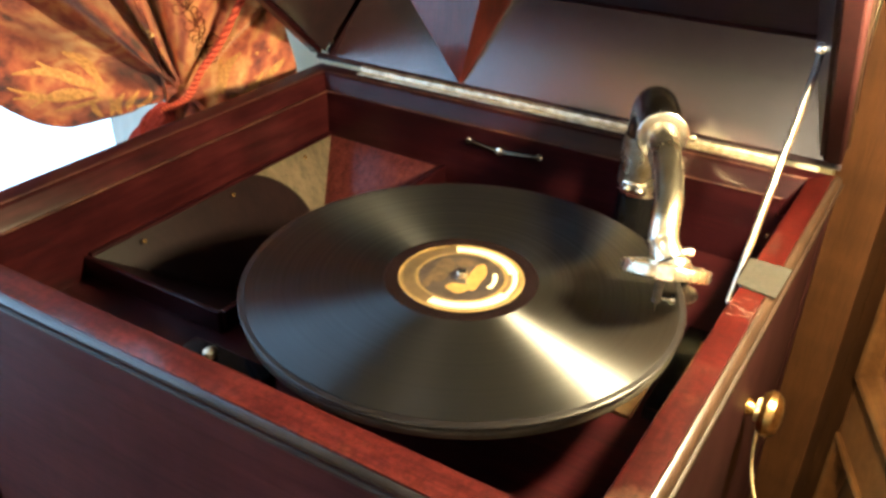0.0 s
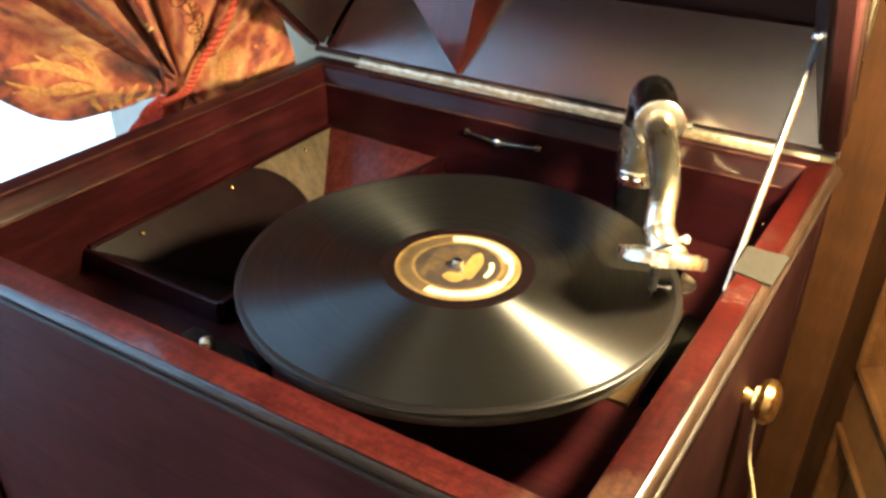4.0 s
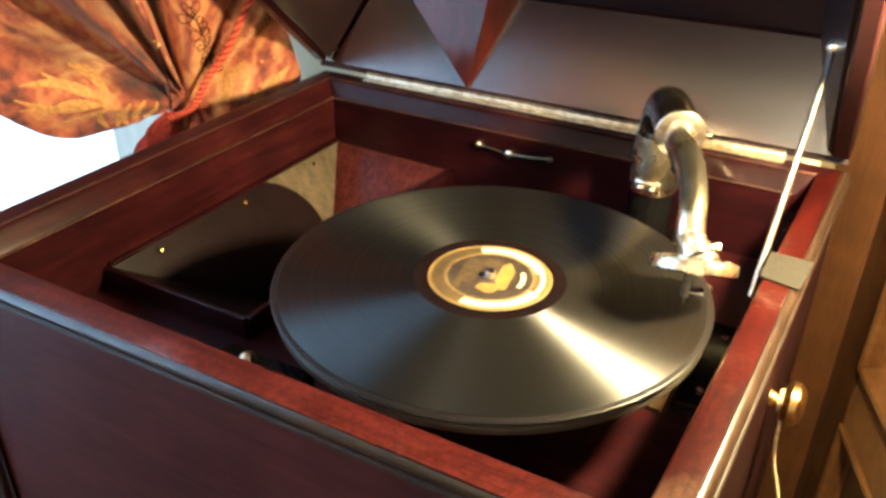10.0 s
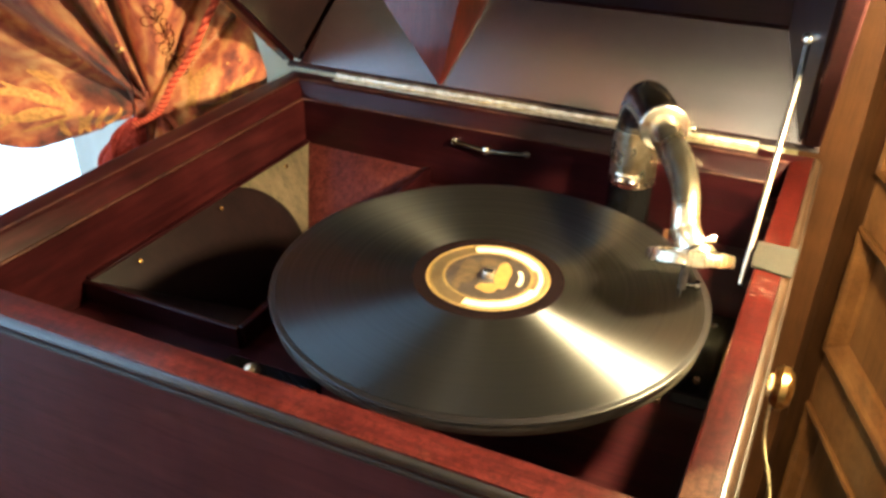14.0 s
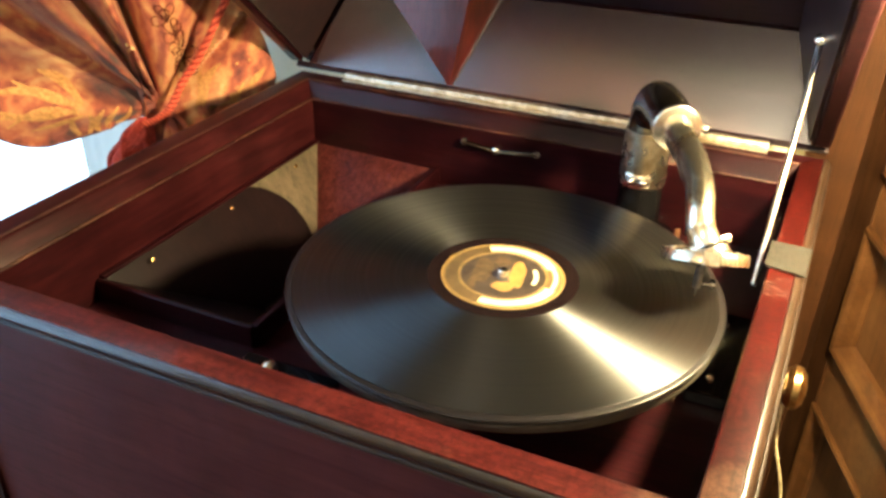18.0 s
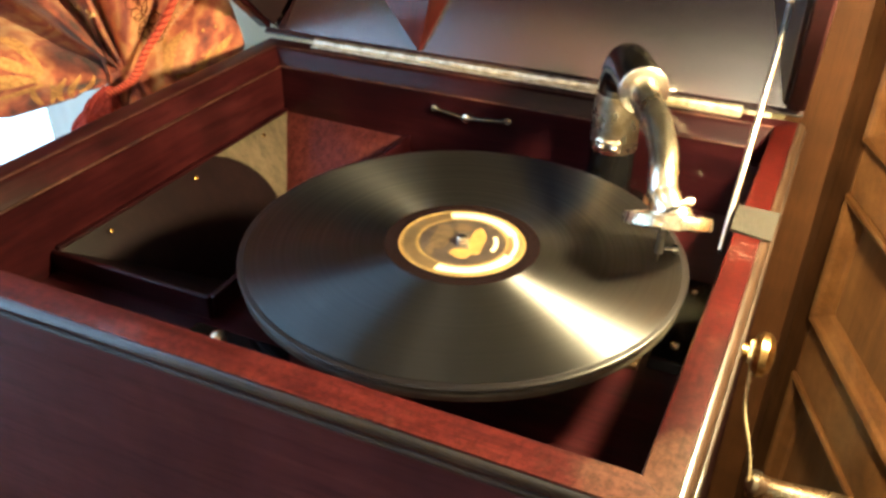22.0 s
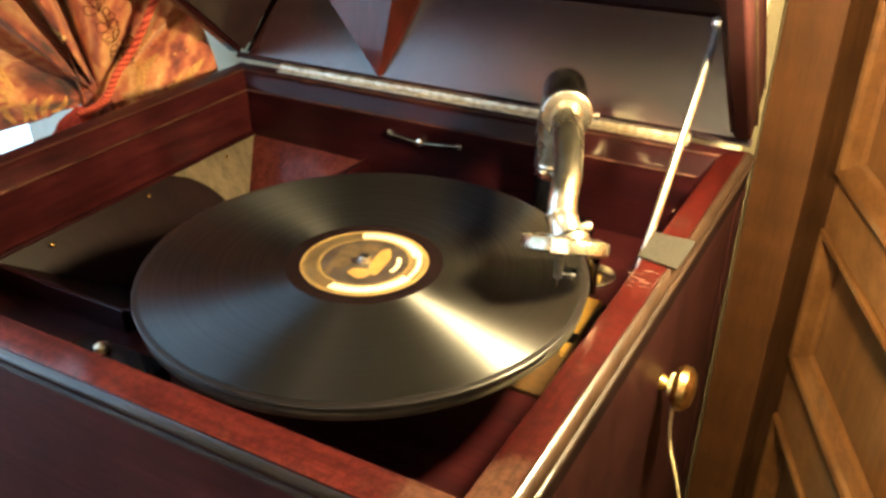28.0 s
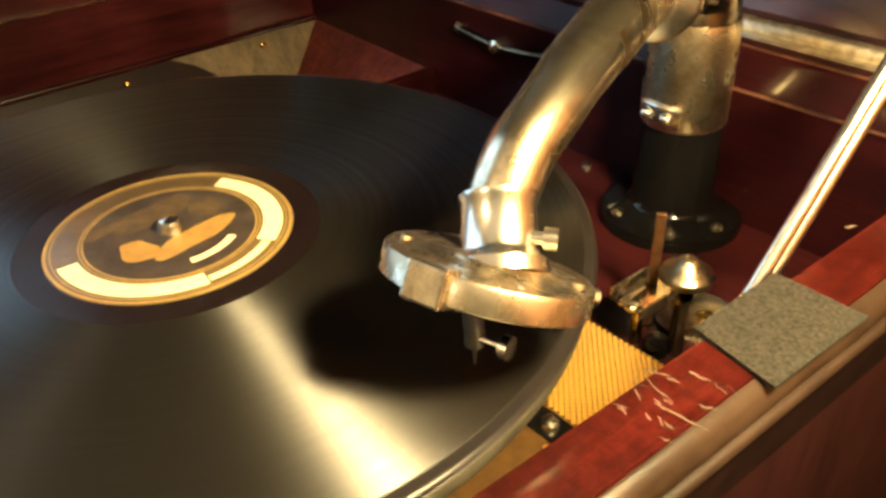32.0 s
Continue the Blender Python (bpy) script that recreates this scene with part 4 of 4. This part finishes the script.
nub_mesh = bpy.data.meshes.new("stud")
nub.to_mesh(nub_mesh)
nub.free()
nub_mesh.materials.append(M_plate)
for i in range(17):
    for k in range(82):
        x, y = 0.064 + 0.0025 * i + (k % 2) * 0.00125, 0.014 + 0.0013 * k
        if x < 0.1048 and x * x + y * y > 0.0132 and not 0.0645 < y < 0.0765:
            stud = new("stud", nub_mesh)
            stud.parent = plate
            stud.location = (x, y, BOARD + 0.003)
part("plate_slot", box(0.0700, 0.1060, 0.0655, 0.0755, BOARD + 0.0031, BOARD + 0.0036), M_black, plate, "dark slot across the plate")
part("plate_screw", lathe([(0.0034, 0), (0.003, 0.002), (0.001, 0.003)], 14, Matrix.Translation((0.0915, 0.0705, BOARD + 0.0036))), M_chrome, plate, "", True)

# brake lever, pin, needle cup and knob beside the record
def lever_piece(u0, u1, v0, v1, z0, z1, bev=0.0004):
    """A piece of the brake lever: u runs along it, v across it, z from its plate."""
    return box(u0, u1, v0, v1, z0, z1, bev, pose(0.0800, 0.1295, 0.9450, 0, 0, 88))


brake = part("brake_lever", lever_piece(-0.0100, 0.0105, -0.0072, 0.0072, 0, 0.0011), M_elbow, gram, "worn nickel channel-shaped brake lever with an upright pin")
part("lever_flange", lever_piece(-0.0122, 0.0125, -0.0082, -0.0070, -0.0010, 0.0034), M_nickel, brake, "bright edge")
part("lever_flange", lever_piece(-0.0080, 0.0125, 0.0070, 0.0082, -0.0010, 0.0030), M_nickel, brake, "bright edge")
part("lever_arm", lever_piece(-0.0118, 0.0020, -0.0006, 0.0012, 0.0012, 0.0030), M_nickel, brake)
part("lever_nut", lathe([(0.0024, 0), (0.0024, 0.0016), (0.0018, 0.0022)], 6, pose(0.0830, 0.1195, 0.9460)), M_nickel, brake)
for x, y in ((0.0755, 0.1235), (0.0840, 0.1225), (0.0770, 0.1370)):
    part("lever_rivet", lathe([(0.0013, 0), (0.0011, 0.0010), (0.0004, 0.0014)], 10, pose(x, y, 0.9472)), M_chrome, brake, "", True)
part("brake_pin", box(-0.0018, 0.0018, -0.0008, 0.0008, BOARD, 0.9750, 0.0004, pose(0.0785, 0.1372, 0, 0, 0, 40)), M_copper, brake, "upright flat copper-coloured pin")
part("lever_post", rod((0.0812, 0.1265, BOARD), (0.0812, 0.1265, 0.9450), 0.0022), M_elbow, brake, "", True)
part("rubber_stub", lathe([(0.0044, BOARD), (0.0046, BOARD + 0.004), (0.0036, BOARD + 0.0062), (0.001, BOARD + 0.0066)], 20, Matrix.Translation((0.0900, 0.1268, 0))), M_black, brake, "black rubber stub", True)
knob_m = Matrix.Translation((0.0944, 0.1320, 0))
knob = part("speed_knob", lathe([(0.0032, 0.9560), (0.0060, 0.9568), (0.0088, 0.9590), (0.0092, 0.9604), (0.0088, 0.9614), (0.0066, 0.9628), (0.0044, 0.9640), (0.0036, 0.9660), (0.0014, 0.9672)], 32, knob_m), M_nickel, gram, "flat saucer-shaped nickel speed knob", True)
part("knob_stem", lathe([(0.0030, BOARD), (0.0027, 0.948), (0.0034, 0.949), (0.0034, 0.9525), (0.0028, 0.9535), (0.0028, 0.9562)], 20, knob_m), M_elbow, knob, "dark stem", True)
cup = part("needle_cup", lathe([(0.0152, BOARD + 0.0002), (0.0154, BOARD + 0.0022), (0.0146, BOARD + 0.0026), (0.0120, BOARD + 0.0014), (0.0080, BOARD + 0.0006), (0.002, BOARD + 0.0004)], 40, Matrix.Translation((0.0890, 0.1525, 0))), M_chrome, gram, "round polished needle cup", True)
part("cup_screw", lathe([(0.0036, BOARD + 0.0006), (0.0032, BOARD + 0.0026), (0.001, BOARD + 0.0036)], 14, Matrix.Translation((0.0912, 0.1545, 0))), M_brass, cup, "", True)
part("trip_bracket", box(-0.103, -0.047, -0.1392, -0.108, 0.962, 0.976, 0.001), M_black, gram, "black bracket by the front wall")
part("bracket_screw", lathe([(0.0040, 0), (0.0036, 0.003), (0.001, 0.0045)], 16, Matrix.Translation((-0.084, -0.1165, 0.976))), M_nickel, gram, "", True)

# ---- marks on the rim: emery patch, scratches, worn corner ----
part("emery_patch", faces([(0.1380, 0.064, TOP + 0.0002), (0.1605, 0.0600, TOP + 0.0002), (0.1625, 0.0965, TOP + 0.0002), (0.1388, 0.0965, TOP + 0.0002), (0.1380, 0.064, TOP + 0.0015), (0.1605, 0.0600, TOP + 0.0012), (0.1625, 0.0965, TOP + 0.0012), (0.1388, 0.0965, TOP + 0.0015)], [(3, 2, 1, 0), (4, 5, 6, 7), (0, 1, 5, 4), (1, 2, 6, 5), (2, 3, 7, 6), (3, 0, 4, 7)]), M_felt, gram, "grey abrasive patch stuck on the rim")
rnd = random.Random(4)
SCRATCHES = [(0.1405, 0.0470, 0.006, 20), (0.1440, 0.0430, 0.009, -12), (0.1520, 0.0400, 0.012, 6), (0.1475, 0.0525, 0.005, 8), (0.1420, 0.0335, 0.004, 30), (0.1500, 0.0360, 0.003, -30), (0.1405, 0.1320, 0.004, 60)]
SCRATCHES += [(rnd.uniform(0.1395, 0.1555), rnd.uniform(0.030, 0.058), rnd.uniform(0.001, 0.004), rnd.uniform(-30, 40)) for _ in range(14)]
for x, y, ln, ang in SCRATCHES:
    pts = [Vector((x, y, TOP + 0.00003)) + Vector((math.cos(radians(ang)), math.sin(radians(ang)), 0)) * ln * (k / 6 - 0.5) + Vector((0, rnd.uniform(-0.0003, 0.0003), 0)) for k in range(7)]
    part("scratch", tube(pts, lambda t: 0.00006 + 0.00014 * math.sin(math.pi * t), 6, 0.4), M_scratch, gram)

# ---- knob, string and winding crank on the right side ----
sx = right_wall(0.0775, 0.0185)
kn = part("side_knob", lathe([(0.0058, -0.002), (0.0042, 0.0025), (0.0050, 0.0070)], 24, towards((sx + 0.001, 0.0775, 0.9125), (1, 0, 0))), M_brass, gram, "round brass-stemmed knob on the side panel", True)
part("knob_head", lathe([(0.005, 0.0060), (0.0115, 0.0072), (0.0143, 0.0108), (0.0139, 0.0148), (0.0100, 0.0182), (0.003, 0.0196)], 36, towards((sx + 0.001, 0.0775, 0.9125), (1, 0, 0))), M_knob, kn, "worn brown knob", True)
crank = thing("winding_crank", "nickel winding crank hanging by a string from the side knob", "crank")
string = smooth_path([(sx + 0.0075, 0.0772, 0.9052), (sx + 0.0092, 0.0770, 0.896), (sx + 0.0100, 0.0772, 0.880), (sx + 0.0128, 0.0775, 0.862), (sx + 0.0190, 0.0778, 0.842), (sx + 0.0240, 0.0778, 0.822), (sx + 0.0260, 0.0775, 0.806)], 8)
part("string", tube(string, lambda t: 0.00105 + 0.00012 * math.sin(90 * t), 8), M_string, crank, "thin twisted cotton string", True)
part("string_loop", tube([Vector((sx + 0.0062, 0.0775 + 0.0066 * math.cos(k * math.pi / 10), 0.9125 + 0.0066 * math.sin(k * math.pi / 10))) for k in range(21)], 0.001, 6), M_string, crank)
c0v, c1v = Vector((sx + 0.0255, 0.0770, 0.8060)), Vector((0.2900, 0.0980, 0.7860))
part("handle", lathe([(0.003, 0), (0.0084, 0.001), (0.0100, 0.004), (0.0090, 0.008), (0.0072, 0.013), (0.0076, 0.024), (0.0092, 0.042), (0.0106, 0.060), (0.0096, 0.080), (0.0080, 0.100)], 28, towards(c0v, c1v - c0v)), M_nickel, crank, "flared polished metal grip", True)
part("arm", joined(rod(c0v + (c1v - c0v) * 0.84, c1v, 0.005), rod(c1v, c1v + Vector((0.02, 0.0, -0.16)), 0.005)), M_nickel, crank, "", True)

# ---- doorway on the right: post, trim and a panelled door standing open ----
post = thing("door_post", "light brown varnished wooden door post beside the cabinet", "door post", kind="structure")
part("post_board", faces([(0.1520, 0.4300, 0), (0.2000, 0.4150, 0), (0.2100, 0.4500, 0), (0.1530, 0.4700, 0), (0.1520, 0.4300, 2.1), (0.2000, 0.4150, 2.1), (0.2100, 0.4500, 2.1), (0.1530, 0.4700, 2.1)], [(0, 1, 5, 4), (1, 2, 6, 5), (2, 3, 7, 6), (3, 0, 4, 7), (3, 2, 1, 0), (4, 5, 6, 7)]), M_post, post)
structure("trim", box(0.1403, 0.1519, 0.4080, 0.4300, 0, 2.1, 0.0005), M_trim, "narrow grey-cream painted edge beside the door post")

DU, DN = Vector((0.342, -0.940, 0)), Vector((0.940, 0.342, 0))
DOOR = Matrix(((DU.x, 0, -DN.x, 0.224), (DU.y, 0, -DN.y, 0.412), (0, 1, 0, 0), (0, 0, 0, 1)))
door = thing("door_1", "brown varnished panelled wooden door standing open", "door", kind="structure")


def door_box(x0, x1, z0, z1, d0, d1, bev=0.001):
    return box(x0, x1, z0, z1, d0, d1, bev, DOOR)


for x0, x1 in ((-0.14, 0.0), (0.42, 0.53)):
    part("stile", door_box(x0, x1, 0.01, 1.98, -0.035, 0.0), M_oak_z, door)
PANELS = ((0.22, 0.665), (0.734, 0.880), (0.932, 1.85))
edges = [0.01, *(z for p in PANELS for z in p), 1.98]
for z0, z1 in zip(edges[0::2], edges[1::2]):
    part("rail", door_box(0.0, 0.42, z0, z1, -0.034, -0.0005), M_oak_r, door)
for z0, z1 in PANELS:
    part("panel", door_box(-0.005, 0.425, z0 - 0.005, z1 + 0.005, -0.024, -0.013), M_oak_p, door)
    for side in ("front", "right", "back", "left"):
        bm = rim_side((0.020, 0.400, z0 + 0.020, z1 - 0.020), [(0.0195, -0.0135), (0.0195, 0.0035), (0.0165, 0.0048), (0.0125, 0.0030), (0.0105, -0.0010), (0.0060, -0.0050), (0.0020, -0.0080), (0.0, -0.0125)], side)
        bm.transform(DOOR)
        part("moulding", bm, M_oak_l, door)

# ---- the tied-back curtain ----
CO, CA, CN = Vector((-0.400, 0.170, 0)), Vector((0.595, 0.804, 0)), Vector((0.804, -0.595, 0))
TS, TZ = -0.003, 0.974


def bell(x, c, w):
    return math.exp(-(((x - c) / w) ** 2))


def fold(s, z):
    """How far the cloth stands out at a place across (s) and up (z): folds fan out from the tie."""
    ds, dz = s - TS, z - TZ
    r = math.hypot(ds, dz)
    a = math.degrees(math.atan2(dz, ds))
    if dz < -0.004 and ds > -0.05:
        return 0.004 + 0.004 * math.sin(210 * s + 0.8) + 0.003 * math.sin(95 * s) - 0.02 * max(0, s - 0.06)
    if a < -90:
        a += 360
    f = 1.3 * bell(a, 127, 5.5) - 2.2 * bell(a, 117, 4.4) + 1.1 * bell(a, 108.5, 4) - 1.9 * bell(a, 100, 3.4) + 1.1 * bell(a, 80, 13) - 0.5 * bell(a, 58, 5) + 0.9 * bell(a, 47, 4) - 0.5 * bell(a, 38, 4) + 1.2 * bell(a, 14, 20)
    f += -2.3 * bell(a, 142, 8) + 1.3 * bell(a, 168, 17) + 0.5 * bell(a, 200, 10)
    grow = min(1.0, r / 0.055)
    grow = grow * grow * (3 - 2 * grow)
    wrinkle = 0.0034 * noise.noise(Vector((s * 34, z * 34, 0.3))) + 0.0012 * noise.noise(Vector((s * 110, z * 110, 2.0)))
    deep = 1.0 + 1.0 * min(1.0, max(0.0, r - 0.05) / 0.06)
    return 0.017 * (f if f > 0 else f * deep) * grow + wrinkle * grow


def hem(s):
    """The lower edge of the cloth."""
    if s > -0.018:
        return 0.90
    if s > -0.103:
        k = (s + 0.103) / 0.085
        return 0.953 + 0.016 * k**1.3
    k = (-0.103 - s)
    return 0.953 + 11.0 * k * k if k < 0.04 else 0.9706 + 0.88 * (k - 0.04)


def right_edge(z):
    return 0.106 - 0.00001 + (-0.20 * max(0, z - 0.99) if z > 0.99 else -0.10 * (0.99 - z)) - 1.2 * max(0, z - 1.02) ** 2


def on_cloth(s, z, off=0.0):
    return CO + CA * s + CN * (fold(s, z) + off) + Vector((0, 0, z))


def cloth():
    bm = bmesh.new()
    cols, rows = 250, 110
    grid = []
    for i in range(cols + 1):
        u = i / cols
        line = []
        for k in range(rows + 1):
            v = k / rows
            z1 = 1.30
            s = -0.30 + (0.406) * u
            z0 = hem(s)
            z = z0 + (z1 - z0) * v**1.25
            sr = right_edge(z)
            s2 = -0.30 + (sr + 0.30) * u
            p = on_cloth(s2, z)
            lip = max(0.0, 1 - v / 0.03)
            rim = max(0.0, (u - 0.95) / 0.05)
            p -= CN * (0.006 * lip * lip * (s < -0.018) + 0.010 * rim * rim)
            line.append(bm.verts.new(p))
        grid.append(line)
    for i in range(cols):
        for k in range(rows):
            bm.faces.new((grid[i][k], grid[i + 1][k], grid[i + 1][k + 1], grid[i][k + 1]))
    bmesh.ops.recalc_face_normals(bm, faces=bm.faces)
    back = bmesh.ops.duplicate(bm, geom=bm.verts[:] + bm.edges[:] + bm.faces[:])["geom"]
    for g in back:
        if isinstance(g, bmesh.types.BMVert):
            g.co -= CN * 0.0015
    return bm


curtain = thing("curtain", "rust and gold brocade curtain tied back with a twisted cord", "curtain")
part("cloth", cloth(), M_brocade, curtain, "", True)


def strand(path, r, j, count, twist, sr):
    """One yarn of a twisted cord."""
    pts = []
    for i, p in enumerate(path):
        d = (path[min(i + 1, len(path) - 1)] - path[max(i - 1, 0)]).normalized()
        a = d.cross(CN).normalized()
        b = d.cross(a)
        ph = i / (len(path) - 1) * twist + 2 * math.pi * j / count
        pts.append(p + r * (math.cos(ph) * a + math.sin(ph) * b))
    return tube(pts, sr, 8)


ROPE = [(0.085, 1.105, 0.010), (0.055, 1.058, 0.009), (0.034, 1.024, 0.010), (0.014, 1.000, 0.010), (0.001, 0.979, 0.012), (-0.012, 0.970, 0.012), (-0.026, 0.966, 0.006)]
rope_path = smooth_path([CO + CA * p[0] + CN * 0.019 + Vector((0, 0, p[1])) for p in ROPE], 45)
rope = part("tie_cord", strand(rope_path, 0.0, 0, 1, 0.0, 0.0017), M_rope_dark, curtain, "twisted rust-red tie cord", True)
for j in range(4):
    part("cord_yarn", strand(rope_path, 0.0020, j, 4, 88.0, 0.0016), M_rope if j % 2 else M_rope_dark, rope, "", True)
rnd = random.Random(11)
for k in range(22):
    u = k / 21
    s0, s1 = -0.018 - 0.022 * u, -0.020 - 0.034 * u
    wob = rnd.uniform(-0.004, 0.004)
    part("tassel_strand", tube(smooth_path([on_cloth(-0.020 - 0.004 * u, 0.968, 0.005), on_cloth(s0 + wob, 0.956, 0.010 + 0.004 * rnd.random()), on_cloth(s1 - wob, 0.938, 0.006 + 0.006 * rnd.random()), on_cloth(s1 + wob - 0.006 * u, 0.920, 0.009), on_cloth(s1 - 0.004, 0.895, 0.006)], 5), lambda t: 0.0040 - 0.0012 * t, 8), M_tassel, rope, "", True)
for k, (s0, s1) in enumerate(((-0.006, -0.016), (0.004, 0.002), (0.012, 0.020), (-0.001, -0.006))):
    part("gather", tube(smooth_path([on_cloth(-0.004 + 0.003 * k, 0.972, 0.006), on_cloth((s0 + s1) / 2, 0.95, 0.007), on_cloth(s1, 0.91, 0.004)], 6), lambda t: 0.002 + 0.004 * t, 10, 0.8), M_brocade, curtain, "", True)


def petal(cs, cz, ang, ln, wd):
    pts = []
    for k in range(15):
        t = k / 14
        along, across = ln * math.sin(math.pi * t), wd * math.sin(2 * math.pi * t)
        a = radians(ang)
        s, z = cs + along * math.cos(a) - across * math.sin(a), cz + along * math.sin(a) + across * math.cos(a)
        pts.append(on_cloth(s, z, 0.0012))
    return tube(pts, 0.00045, 6)


rnd = random.Random(5)
for i, (ds, dz) in enumerate(((0.0, 0.0), (-0.003, 0.013), (-0.007, 0.026), (-0.012, 0.040))):
    for ang in (20, 58, 97, 136, 174)[i % 2 :]:
        part("embroidered_petal", petal(0.0215 + ds + rnd.uniform(-0.002, 0.002), 1.016 + dz + rnd.uniform(-0.002, 0.002), ang + rnd.uniform(-10, 10), rnd.uniform(0.010, 0.016), rnd.uniform(0.0030, 0.0044)), M_embroid, curtain)
for ang in (-60, -95, -130):
    part("embroidered_petal", petal(0.0215, 1.018, ang, rnd.uniform(0.012, 0.016), 0.0034), M_embroid, curtain)
for k in range(5):
    a = radians(72 * k + 15)
    c = on_cloth(-0.0265 + 0.0032 * math.cos(a), 1.035 + 0.0036 * math.sin(a), 0.0008)
    part("embroidered_blossom", lathe([(0.0019, 0), (0.0016, 0.0006), (0.0004, 0.0009)], 10, towards(c, CN)), M_petal, curtain)


def woven_leaf(s0, z0, s1, z1, bend, width):
    """A long curved gold leaf woven into the cloth, from its root to its tip."""
    ds, dz = s1 - s0, z1 - z0
    bm = bmesh.new()
    rows = []
    for k in range(13):
        t = k / 12
        off = bend * math.sin(math.pi * t)
        cs, cz = s0 + ds * t - dz * off, z0 + dz * t + ds * off
        ln = math.hypot(ds, dz)
        w = width * (0.25 + math.sin(math.pi * min(1.0, 0.12 + 0.88 * t)) * 0.9)
        us, uz = -dz / ln * w, ds / ln * w
        rows.append([bm.verts.new(on_cloth(cs + us * q, cz + uz * q, 0.0004 + 0.0005 * (1 - q * q))) for q in (-1, 0, 1)])
    for a, c in zip(rows, rows[1:]):
        for q in range(2):
            bm.faces.new((a[q], a[q + 1], c[q + 1], c[q]))
    bmesh.ops.recalc_face_normals(bm, faces=bm.faces)
    return bm


rnd = random.Random(21)
LEAVES = [(-0.072, 0.994, -0.100, 1.024), (-0.074, 0.994, -0.122, 1.021), (-0.076, 0.993, -0.142, 1.014), (-0.077, 0.991, -0.148, 1.003), (-0.077, 0.989, -0.146, 0.992), (-0.076, 0.987, -0.134, 0.981), (-0.074, 0.985, -0.116, 0.975)]
LEAVES += [(-0.078, 0.962, -0.083, 0.984), (-0.070, 0.962, -0.069, 0.987), (-0.062, 0.963, -0.056, 0.988), (-0.054, 0.965, -0.043, 0.987), (-0.046, 0.967, -0.032, 0.983)]
LEAVES += [(0.026, 0.968, 0.036, 1.006), (0.032, 0.972, 0.054, 1.010), (0.040, 0.966, 0.070, 0.994), (0.058, 0.972, 0.086, 0.980), (0.074, 0.990, 0.092, 1.004)]
for s0, z0, s1, z1 in LEAVES:
    part("woven_leaf", woven_leaf(s0, z0, s1, z1, rnd.uniform(-0.18, 0.18), rnd.uniform(0.0022, 0.0036)), M_goldthread, curtain, "", True)
for k in range(14):
    s, z = rnd.uniform(0.03, 0.095), rnd.uniform(0.955, 1.03)
    part("woven_spot", lathe([(0.0016, 0), (0.0012, 0.0004), (0.0003, 0.0006)], 8, towards(on_cloth(s, z, 0.0006), CN)), M_goldthread, curtain)
